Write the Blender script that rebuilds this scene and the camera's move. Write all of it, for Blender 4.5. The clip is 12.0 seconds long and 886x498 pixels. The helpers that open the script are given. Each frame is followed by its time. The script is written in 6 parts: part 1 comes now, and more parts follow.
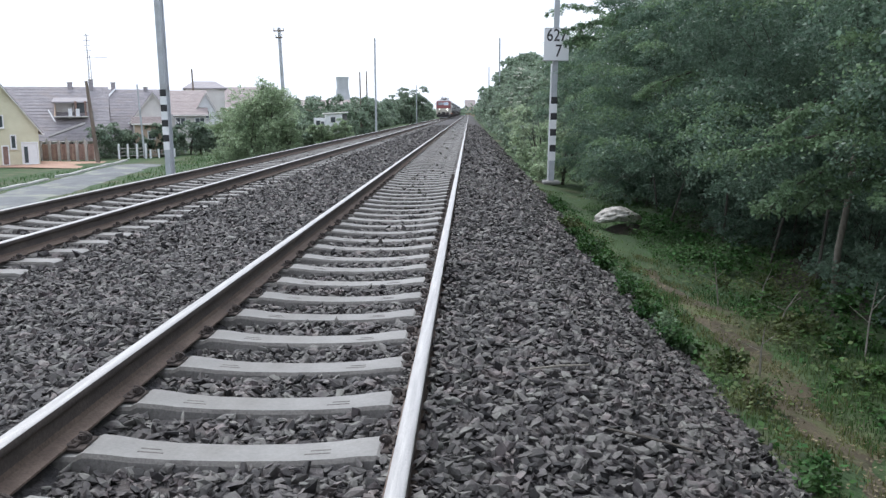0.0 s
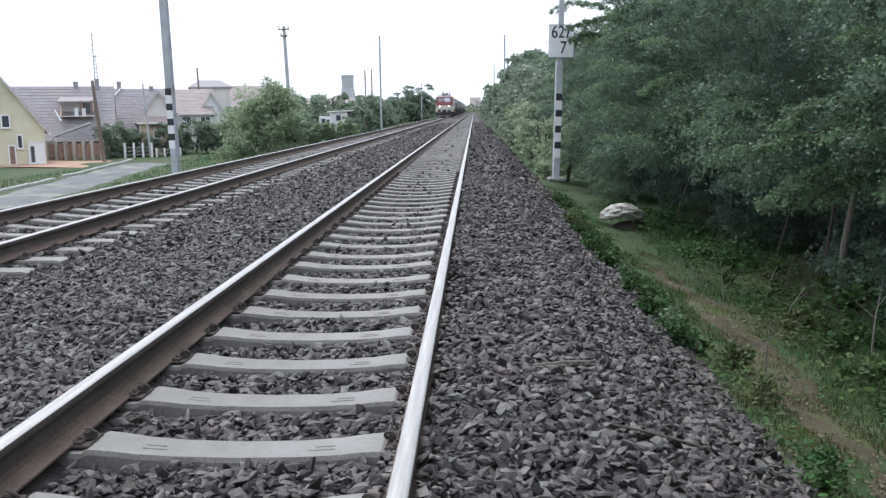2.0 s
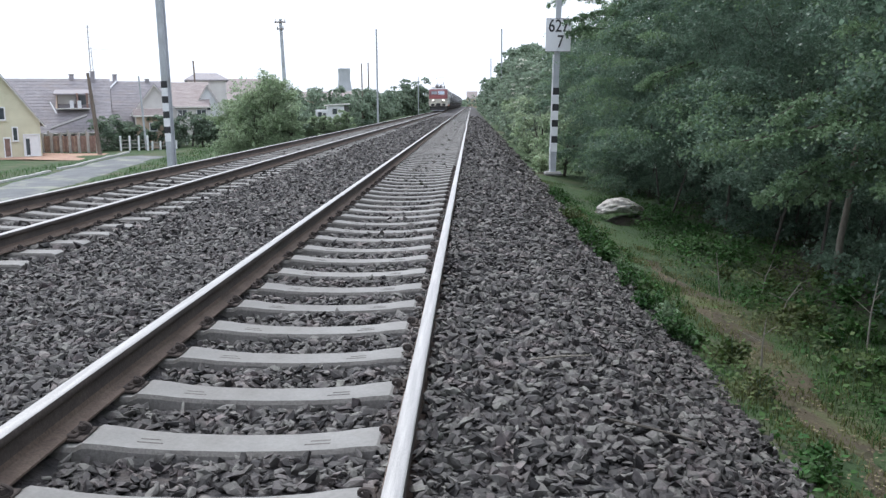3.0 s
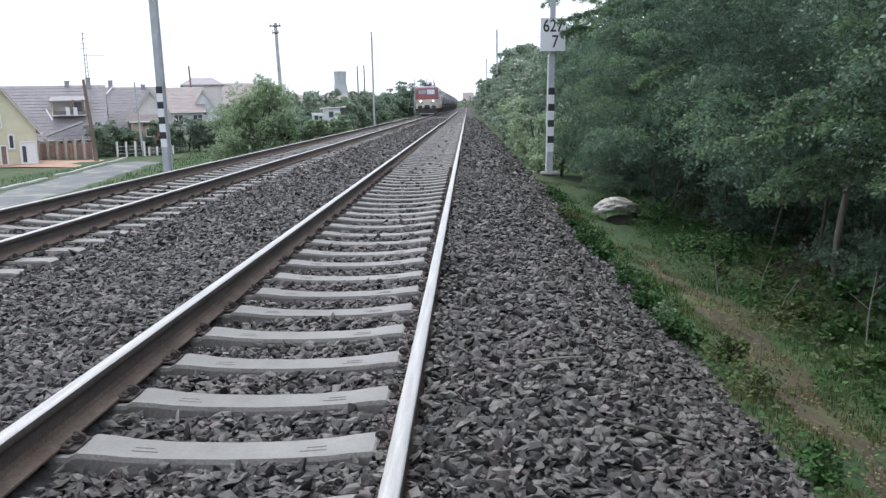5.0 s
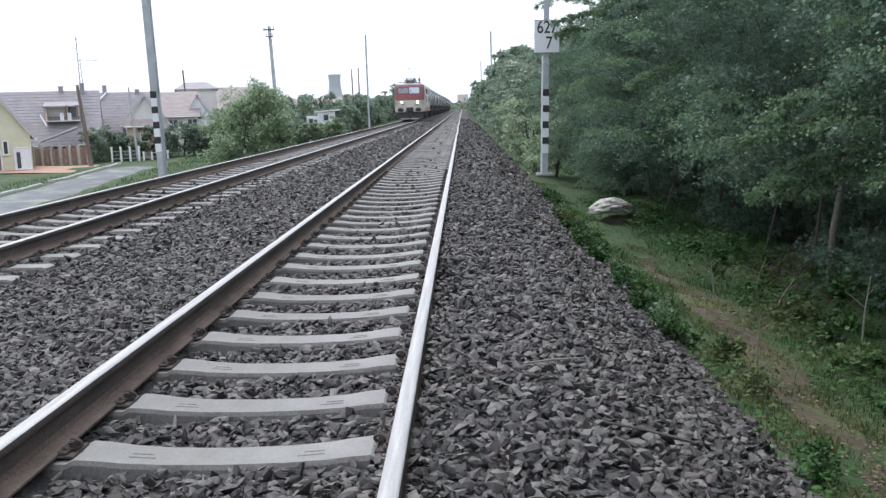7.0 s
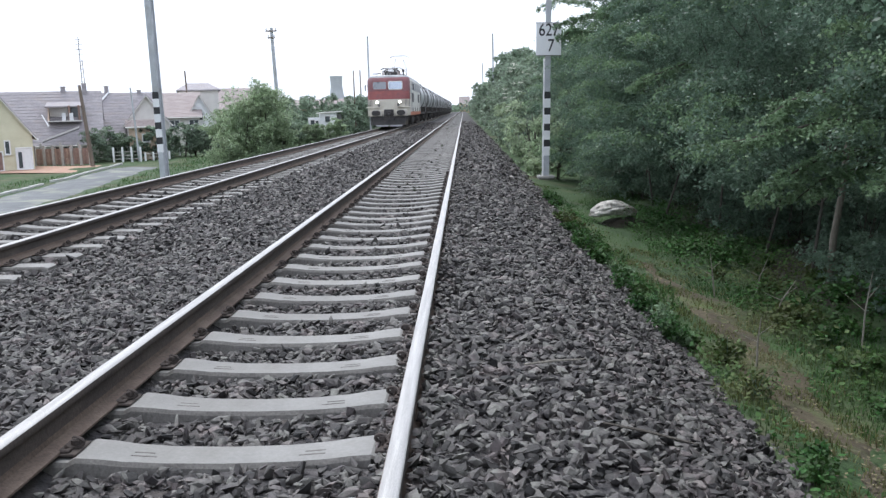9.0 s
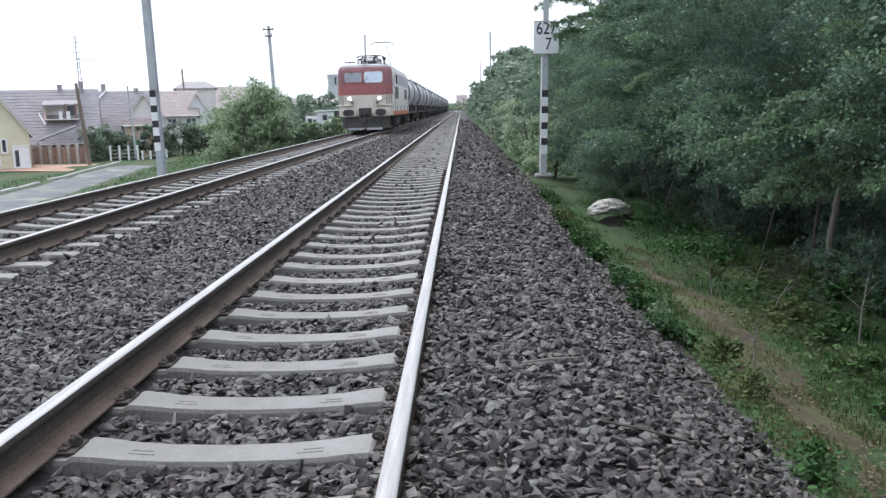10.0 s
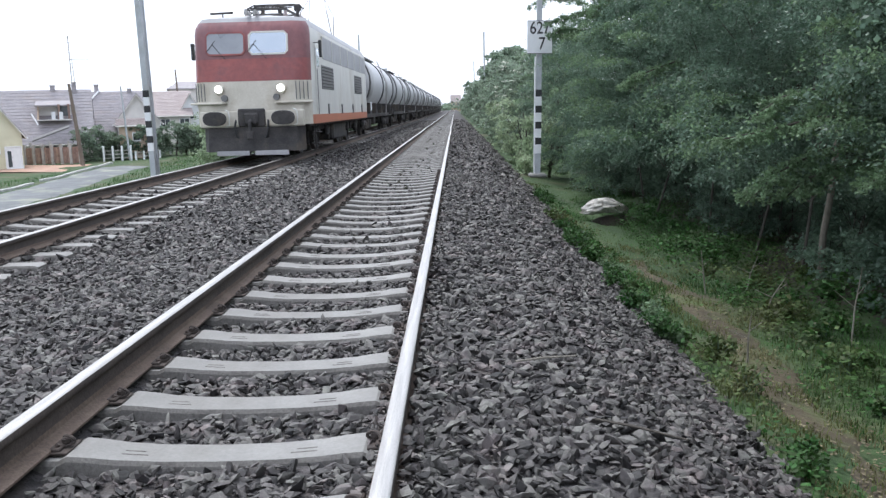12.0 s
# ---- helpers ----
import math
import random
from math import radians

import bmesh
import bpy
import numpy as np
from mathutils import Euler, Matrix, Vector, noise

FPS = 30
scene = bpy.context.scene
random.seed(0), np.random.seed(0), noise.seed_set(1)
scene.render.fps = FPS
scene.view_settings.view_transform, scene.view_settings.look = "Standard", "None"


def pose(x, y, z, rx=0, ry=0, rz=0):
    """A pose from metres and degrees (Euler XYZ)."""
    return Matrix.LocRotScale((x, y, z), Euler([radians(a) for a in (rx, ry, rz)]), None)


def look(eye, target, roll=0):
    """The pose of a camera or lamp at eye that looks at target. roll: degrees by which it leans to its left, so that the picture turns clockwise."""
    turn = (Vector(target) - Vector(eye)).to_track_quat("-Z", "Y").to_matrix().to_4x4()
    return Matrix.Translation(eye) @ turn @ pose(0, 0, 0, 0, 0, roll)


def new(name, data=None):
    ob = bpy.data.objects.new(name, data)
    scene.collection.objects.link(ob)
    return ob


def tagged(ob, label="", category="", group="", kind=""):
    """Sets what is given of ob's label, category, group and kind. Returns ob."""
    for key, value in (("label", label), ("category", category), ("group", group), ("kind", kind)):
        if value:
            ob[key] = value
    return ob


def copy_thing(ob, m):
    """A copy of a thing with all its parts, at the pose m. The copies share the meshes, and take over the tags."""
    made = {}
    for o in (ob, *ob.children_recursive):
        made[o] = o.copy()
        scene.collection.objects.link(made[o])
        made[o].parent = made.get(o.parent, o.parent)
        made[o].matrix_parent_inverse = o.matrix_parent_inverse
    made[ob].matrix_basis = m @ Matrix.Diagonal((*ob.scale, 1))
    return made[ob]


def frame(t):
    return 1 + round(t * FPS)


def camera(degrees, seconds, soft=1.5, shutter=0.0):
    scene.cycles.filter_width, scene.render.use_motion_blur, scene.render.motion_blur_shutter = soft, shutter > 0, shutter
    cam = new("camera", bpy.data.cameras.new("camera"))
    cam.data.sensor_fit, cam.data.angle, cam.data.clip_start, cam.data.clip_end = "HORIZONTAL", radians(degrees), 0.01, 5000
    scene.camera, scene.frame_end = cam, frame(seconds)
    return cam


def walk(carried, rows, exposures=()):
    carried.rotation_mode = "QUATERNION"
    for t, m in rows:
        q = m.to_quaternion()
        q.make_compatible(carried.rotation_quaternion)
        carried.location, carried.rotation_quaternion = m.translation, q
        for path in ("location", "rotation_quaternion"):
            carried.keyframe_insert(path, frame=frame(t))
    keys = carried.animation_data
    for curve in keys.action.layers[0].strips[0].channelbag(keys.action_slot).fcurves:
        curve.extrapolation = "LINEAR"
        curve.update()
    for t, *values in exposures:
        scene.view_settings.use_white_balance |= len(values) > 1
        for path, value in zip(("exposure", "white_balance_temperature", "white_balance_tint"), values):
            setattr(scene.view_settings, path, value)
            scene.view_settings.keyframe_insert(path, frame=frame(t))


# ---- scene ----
# a phone held by hand, standing beside the track
cam = camera(55.0, 12.0, soft=1.4)
walk(cam, [
    (0, pose(0.99, -0, 1.197, 80.88, 0.353, 1.729)),
    (0.5, pose(0.997, 0.002, 1.194, 80.916, 0.518, 1.853)),
    (1, pose(1.002, 0.004, 1.193, 80.733, 0.357, 1.652)),
    (1.5, pose(1.002, -0.001, 1.191, 80.668, 0.385, 1.948)),
    (2, pose(1, -0.003, 1.191, 80.73, 0.645, 2.079)),
    (2.5, pose(1, -0.006, 1.189, 80.292, 0.471, 1.866)),
    (3, pose(0.999, 0.01, 1.188, 80.327, 0.428, 1.86)),
    (5, pose(1.017, 0.037, 1.19, 80.42, 1.234, 1.623)),
    (5.5, pose(1.014, 0.042, 1.187, 80.255, 1.312, 1.42)),
    (6, pose(1.014, 0.041, 1.189, 80.219, 1.395, 1.461)),
    (6.5, pose(1.013, 0.038, 1.189, 80.327, 1.768, 1.171)),
    (7, pose(1.017, 0.037, 1.193, 80.547, 1.74, 1.269)),
    (9, pose(1.015, 0.02, 1.191, 80.686, 1.468, 1.37)),
    (9.5, pose(1.016, 0.016, 1.19, 80.721, 1.403, 1.134)),
    (10, pose(1.013, 0.017, 1.19, 80.583, 1.443, 1.199)),
    (10.5, pose(1.016, 0.015, 1.187, 80.429, 1.605, 1.11)),
    (11, pose(1.016, 0.016, 1.188, 80.333, 1.345, 0.904)),
    (11.5, pose(1.015, 0.019, 1.188, 80.413, 1.549, 0.867)),
    (12, pose(1.017, 0.016, 1.186, 80.563, 1.539, 0.80)),
], exposures=[(0, 0.65, 5900, 9), (10.5, 0.73, 5900, 9), (12, 0.84, 5880, 9)])

# ---- light: a bright overcast evening sky ----
SUN_H, SUN_R = 66.0, -42.0
world = bpy.data.worlds.new("sky")
scene.world = world
world.use_nodes = True
wn, wl = world.node_tree.nodes, world.node_tree.links
sky = wn.new("ShaderNodeTexSky")
sky.sky_type, sky.sun_disc = "NISHITA", False
sky.sun_elevation, sky.sun_rotation = radians(SUN_H), radians(SUN_R)
sky.air_density, sky.dust_density, sky.ozone_density = 1.0, 6.0, 1.0
cloud = wn.new("ShaderNodeMix")
cloud.data_type = "RGBA"
cloud.inputs["Factor"].default_value = 0.8
cloud.inputs["B"].default_value = (11.2, 11.3, 12.0, 1)
wl.new(sky.outputs["Color"], cloud.inputs["A"])
wl.new(cloud.outputs["Result"], wn["Background"].inputs["Color"])
wn["Background"].inputs["Strength"].default_value = 0.087
sun = new("sun", bpy.data.lights.new("sun", "SUN"))
sun.data.energy, sun.data.angle, sun.data.color = 1.5, radians(20), (1.0, 0.95, 0.88)
sr, sh = radians(SUN_R), radians(SUN_H)
sun.matrix_world = look((60 * math.sin(sr) * math.cos(sh), 60 * math.cos(sr) * math.cos(sh), 60 * math.sin(sh)), (0, 0, 0))

# ---- materials ----
def mat(name, c1, c2, scale=8.0, rough=0.8, bump=0.2, metal=0.0, c3=None, fine=60.0, vary=0.0, island=0.0,
        spec=0.5, grain=0.35, translucent=0.0, emit=0.0, stretch=(1, 1, 1), world_space=False, dist=0.01):
    m = bpy.data.materials.new(name)
    m.use_nodes = True
    n, l = m.node_tree.nodes, m.node_tree.links
    b = n["Principled BSDF"]
    tc = n.new("ShaderNodeTexCoord")
    mp = n.new("ShaderNodeMapping")
    mp.inputs["Scale"].default_value = stretch
    if world_space:
        g = n.new("ShaderNodeNewGeometry")
        l.new(g.outputs["Position"], mp.inputs["Vector"])
    else:
        l.new(tc.outputs["Object"], mp.inputs["Vector"])
    def nz(s, d=6.0, r=0.6):
        t = n.new("ShaderNodeTexNoise")
        t.inputs["Scale"].default_value, t.inputs["Detail"].default_value, t.inputs["Roughness"].default_value = s, d, r
        l.new(mp.outputs["Vector"], t.inputs["Vector"])
        return t.outputs["Fac"]
    def ramp(f, a, z):
        r = n.new("ShaderNodeMapRange")
        r.inputs["From Min"].default_value, r.inputs["From Max"].default_value = a, z
        l.new(f, r.inputs["Value"])
        return r.outputs["Result"]
    def mix(f, a, z, kind="MIX"):
        x = n.new("ShaderNodeMix")
        x.data_type, x.blend_type = "RGBA", kind
        for sock, v in (("Factor", f), ("A", a), ("B", z)):
            if isinstance(v, (float, int)):
                x.inputs[sock].default_value = v
            elif isinstance(v, tuple):
                x.inputs[sock].default_value = (*v, 1)
            else:
                l.new(v, x.inputs[sock])
        return x.outputs["Result"]
    big, small = nz(scale), nz(fine, 4.0)
    col = mix(ramp(big, 0.35, 0.65), c1, c2)
    if c3:
        col = mix(ramp(nz(scale * 0.37 + 0.13), 0.52, 0.66), col, c3)
    col = mix(grain, col, ramp(small, 0.2, 0.75), "OVERLAY")
    for amount, node, out in ((vary, "ShaderNodeObjectInfo", "Random"), (island, "ShaderNodeNewGeometry", "Random Per Island")):
        if amount:
            o = n.new(node)
            hs = n.new("ShaderNodeHueSaturation")
            r = n.new("ShaderNodeMapRange")
            r.inputs["To Min"].default_value, r.inputs["To Max"].default_value = 1 - amount, 1 + amount
            l.new(o.outputs[out], r.inputs["Value"])
            l.new(r.outputs["Result"], hs.inputs["Value"])
            r2 = n.new("ShaderNodeMapRange")
            r2.inputs["To Min"].default_value, r2.inputs["To Max"].default_value = 0.5 - 0.04 * amount, 0.5 + 0.04 * amount
            l.new(o.outputs[out], r2.inputs["Value"])
            l.new(r2.outputs["Result"], hs.inputs["Hue"])
            l.new(col, hs.inputs["Color"])
            col = hs.outputs["Color"]
    l.new(col, b.inputs["Base Color"])
    b.inputs["Metallic"].default_value = metal
    b.inputs["Specular IOR Level"].default_value = spec
    rr = n.new("ShaderNodeMapRange")
    rr.inputs["To Min"].default_value, rr.inputs["To Max"].default_value = max(0.03, rough - 0.12), min(1.0, rough + 0.12)
    l.new(big, rr.inputs["Value"])
    l.new(rr.outputs["Result"], b.inputs["Roughness"])
    if bump:
        bp = n.new("ShaderNodeBump")
        bp.inputs["Strength"].default_value, bp.inputs["Distance"].default_value = bump, dist
        l.new(small, bp.inputs["Height"])
        l.new(bp.outputs["Normal"], b.inputs["Normal"])
    if translucent:
        tr = n.new("ShaderNodeBsdfTranslucent")
        l.new(col, tr.inputs["Color"])
        ms = n.new("ShaderNodeMixShader")
        ms.inputs[0].default_value = translucent
        l.new(b.outputs[0], ms.inputs[1])
        l.new(tr.outputs[0], ms.inputs[2])
        l.new(ms.outputs[0], n["Material Output"].inputs["Surface"])
    if emit:
        b.inputs["Emission Color"].default_value = (*c1, 1)
        b.inputs["Emission Strength"].default_value = emit
    return m

M = {}
M["stone"] = mat("ballast stone", (0.045, 0.038, 0.039), (0.098, 0.095, 0.086), 14, 0.66, 0.4, island=0.95, fine=70, c3=(0.112, 0.092, 0.09), world_space=True)
M["stone_piece"] = mat("ballast stone piece", (0.045, 0.038, 0.039), (0.098, 0.095, 0.086), 14, 0.66, 0.4, vary=0.95, fine=70, c3=(0.112, 0.092, 0.09), world_space=True)
M["bed"] = mat("ballast bed", (0.035, 0.033, 0.034), (0.085, 0.078, 0.078), 14, 0.95, 0.9, fine=32, c3=(0.08, 0.07, 0.065), world_space=True, dist=0.03)
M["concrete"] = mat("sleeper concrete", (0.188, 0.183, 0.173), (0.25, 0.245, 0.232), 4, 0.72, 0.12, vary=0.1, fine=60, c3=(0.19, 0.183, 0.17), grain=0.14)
M["dim_concrete"] = mat("concrete darkened for shade and dust", (0.125, 0.118, 0.108), (0.2, 0.19, 0.175), 7, 0.9, 0.3, vary=0.15, fine=80, c3=(0.13, 0.12, 0.115))
M["worn"] = mat("worn concrete", (0.19, 0.186, 0.176), (0.25, 0.246, 0.234), 9, 0.9, 0.2, fine=80)
M["mast"] = mat("mast concrete", (0.38, 0.40, 0.42), (0.48, 0.50, 0.52), 3, 0.85, 0.2, fine=60, c3=(0.33, 0.33, 0.32), grain=0.12)
M["railtop"] = mat("polished rail steel", (0.395, 0.38, 0.36), (0.55, 0.535, 0.51), 4, 0.42, 0.05, metal=1.0, fine=140, stretch=(12, 0.4, 1))
M["railside"] = mat("rusty rail steel", (0.060, 0.050, 0.045), (0.10, 0.082, 0.070), 3, 0.85, 0.3, fine=70, c3=(0.06, 0.05, 0.045))
M["railfoot"] = mat("rust brown rail foot", (0.112, 0.082, 0.064), (0.172, 0.13, 0.102), 4, 0.9, 0.35, fine=70, c3=(0.10, 0.075, 0.06))
M["rust"] = mat("rusty fastening", (0.042, 0.035, 0.032), (0.074, 0.058, 0.05), 20, 0.85, 0.3, fine=120)
M["soil"] = mat("soil and grass ground", (0.027, 0.056, 0.016), (0.045, 0.08, 0.024), 0.9, 0.95, 0.6, c3=(0.085, 0.085, 0.045), fine=14, world_space=True, dist=0.04)
M["path"] = mat("trodden earth path", (0.052, 0.042, 0.026), (0.09, 0.073, 0.044), 2.2, 0.95, 0.5, c3=(0.09, 0.12, 0.04), fine=18, world_space=True, dist=0.03)
M["litter"] = mat("dark leaf litter", (0.028, 0.024, 0.018), (0.06, 0.05, 0.036), 3, 0.95, 0.7, c3=(0.04, 0.06, 0.022), fine=25, world_space=True, dist=0.04)
M["road"] = mat("worn pale asphalt", (0.10, 0.106, 0.11), (0.155, 0.162, 0.166), 0.6, 0.85, 0.4, c3=(0.24, 0.25, 0.2), fine=12, world_space=True)
M["kerb"] = mat("pale kerb stone", (0.36, 0.36, 0.345), (0.46, 0.46, 0.44), 2, 0.85, 0.3, fine=30)
M["apron"] = mat("red brick paving", (0.30, 0.185, 0.135), (0.39, 0.25, 0.185), 1.5, 0.9, 0.4, fine=12, c3=(0.4, 0.3, 0.2), world_space=True)
M["leaf"] = mat("green leaf", (0.094, 0.15, 0.106), (0.154, 0.226, 0.156), 0.8, 0.42, 0.0, island=0.24, fine=9, translucent=0.5, world_space=True)
M["leaf_tip"] = mat("bright lit-spray and weed leaf", (0.125, 0.195, 0.105), (0.185, 0.268, 0.148), 0.8, 0.5, 0.0, island=0.22, fine=9, translucent=0.45, world_space=True, spec=0.35)
# leaf_far is a paler, greyer green with the distance haze put into it
M["leaf_far"] = mat("distant green leaf paled for haze", (0.175, 0.232, 0.168), (0.235, 0.295, 0.21), 0.5, 0.5, 0.0, island=0.4, fine=5, translucent=0.45, world_space=True)
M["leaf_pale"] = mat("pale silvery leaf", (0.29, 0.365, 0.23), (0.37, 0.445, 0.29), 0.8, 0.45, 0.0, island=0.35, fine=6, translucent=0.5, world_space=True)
M["grass"] = mat("grass blade", (0.026, 0.078, 0.014), (0.052, 0.112, 0.024), 0.7, 0.7, 0.0, island=0.5, fine=5, translucent=0.3, c3=(0.115, 0.125, 0.045), world_space=True)
M["dry_grass"] = mat("yellowing grass blade", (0.085, 0.105, 0.03), (0.15, 0.15, 0.058), 3, 0.8, 0.0, island=0.4, fine=7, translucent=0.3, c3=(0.17, 0.15, 0.08), world_space=True)
M["white_leaflet"] = mat("creamy white leaflet", (0.6, 0.6, 0.5), (0.7, 0.7, 0.62), 5, 0.8, 0.0, island=0.15, fine=20, translucent=0.3, world_space=True)
M["dry_leaf"] = mat("dry fallen leaf", (0.09, 0.078, 0.045), (0.17, 0.14, 0.085), 3, 0.85, 0.0, island=0.5, fine=9, world_space=True)
M["bark"] = mat("grey bark", (0.045, 0.040, 0.033), (0.085, 0.075, 0.062), 6, 0.9, 0.7, fine=30, stretch=(1, 1, 0.25), dist=0.02)
M["young_bark"] = mat("dull brown-grey young bark", (0.12, 0.107, 0.086), (0.185, 0.165, 0.135), 5, 0.9, 0.5, fine=40, stretch=(1, 1, 0.3))
M["twig"] = mat("dry twig", (0.17, 0.155, 0.13), (0.26, 0.24, 0.205), 8, 0.9, 0.3, fine=60)
M["white"] = mat("white enamel paint", (0.72, 0.73, 0.74), (0.8, 0.8, 0.8), 4, 0.5, 0.05, fine=40, grain=0.12)
M["black"] = mat("black paint", (0.018, 0.018, 0.02), (0.035, 0.035, 0.036), 5, 0.6, 0.1, fine=40)
M["wood"] = mat("tarred wooden pole", (0.13, 0.10, 0.08), (0.20, 0.165, 0.135), 3, 0.9, 0.4, fine=30, stretch=(1, 1, 0.15))
M["sack"] = mat("pale woven sack", (0.26, 0.245, 0.215), (0.58, 0.56, 0.52), 11, 0.85, 0.5, fine=50, c3=(0.3, 0.26, 0.22))
# village
M["plaster_y"] = mat("cream yellow plaster", (0.58, 0.55, 0.40), (0.66, 0.63, 0.47), 0.8, 0.9, 0.2, fine=14, c3=(0.52, 0.48, 0.33), grain=0.12)
M["plaster_w"] = mat("off-white plaster", (0.58, 0.56, 0.53), (0.68, 0.66, 0.62), 0.8, 0.9, 0.2, fine=14, grain=0.12)
M["plaster_o"] = mat("peach plaster", (0.52, 0.40, 0.30), (0.6, 0.47, 0.36), 0.8, 0.9, 0.2, fine=14, grain=0.12)
M["tile_grey"] = mat("weathered grey roof tile", (0.25, 0.235, 0.245), (0.34, 0.32, 0.33), 1.2, 0.85, 0.6, fine=9, stretch=(1, 3, 3), c3=(0.30, 0.27, 0.265))
M["tile_red"] = mat("faded red roof tile", (0.31, 0.265, 0.255), (0.39, 0.34, 0.325), 1.2, 0.85, 0.6, fine=9, stretch=(1, 3, 3))
M["fence_b"] = mat("brown fence board", (0.24, 0.16, 0.13), (0.33, 0.23, 0.185), 3, 0.85, 0.3, fine=20, vary=0.2)
M["post"] = mat("concrete fence post", (0.36, 0.34, 0.31), (0.46, 0.44, 0.41), 3, 0.9, 0.3, fine=20)
M["pane"] = mat("window pane", (0.05, 0.06, 0.07), (0.08, 0.09, 0.10), 1, 0.12, 0.0, spec=0.8)
M["tower"] = mat("cooling tower concrete", (0.40, 0.41, 0.43), (0.48, 0.49, 0.51), 0.08, 0.9, 0.0, fine=1.0, grain=0.12)
# train
M["loco_cream"] = mat("dusty cream loco paint", (0.54, 0.50, 0.42), (0.65, 0.61, 0.53), 1.6, 0.5, 0.05, fine=22, c3=(0.46, 0.40, 0.31), grain=0.12)
M["loco_white"] = mat("dirty white loco paint", (0.60, 0.59, 0.55), (0.70, 0.69, 0.64), 1.2, 0.5, 0.05, fine=18, c3=(0.50, 0.47, 0.41), stretch=(1, 1, 0.4), grain=0.12)
M["loco_red"] = mat("faded red loco paint", (0.20, 0.065, 0.066), (0.35, 0.095, 0.085), 0.9, 0.45, 0.05, fine=9, c3=(0.135, 0.075, 0.085), grain=0.15)
M["loco_maroon"] = mat("dull maroon loco paint", (0.17, 0.072, 0.08), (0.255, 0.098, 0.10), 1.1, 0.45, 0.05, fine=9, c3=(0.14, 0.09, 0.105), grain=0.15)
M["loco_stripe"] = mat("orange red stripe paint", (0.45, 0.15, 0.08), (0.52, 0.19, 0.11), 1.5, 0.5, 0.05, fine=20, grain=0.12)
M["loco_grey"] = mat("grey roof paint", (0.30, 0.30, 0.31), (0.40, 0.40, 0.41), 1.5, 0.6, 0.1, fine=20, grain=0.12)
M["grille"] = mat("dark grille", (0.12, 0.12, 0.12), (0.17, 0.165, 0.16), 3, 0.6, 0.2, fine=40)
M["under"] = mat("oily black underframe", (0.030, 0.029, 0.030), (0.065, 0.06, 0.058), 3, 0.8, 0.3, fine=30, c3=(0.09, 0.075, 0.06))
M["tank"] = mat("dirty grey tank paint", (0.40, 0.405, 0.41), (0.50, 0.505, 0.51), 0.9, 0.42, 0.1, fine=10, c3=(0.15, 0.145, 0.14), stretch=(1, 1, 0.35), grain=0.12)
M["band"] = mat("dark tank band", (0.055, 0.055, 0.057), (0.09, 0.09, 0.09), 2, 0.7, 0.1)
M["windscreen"] = mat("reflective windscreen", (0.40, 0.45, 0.51), (0.48, 0.52, 0.57), 0.6, 0.15, 0.0, metal=0.75, grain=0.02)
M["dull_screen"] = mat("windscreen dulled for weak reflection", (0.24, 0.25, 0.27), (0.31, 0.32, 0.34), 1.2, 0.3, 0.0, metal=0.35, grain=0.05)
M["lamp"] = mat("lit headlamp glass", (1.0, 0.97, 0.9), (1.0, 0.97, 0.9), 1, 0.3, 0.0, emit=7.0)
M["steel"] = mat("worn steel", (0.28, 0.27, 0.26), (0.4, 0.39, 0.38), 6, 0.5, 0.1, metal=0.7, fine=60)

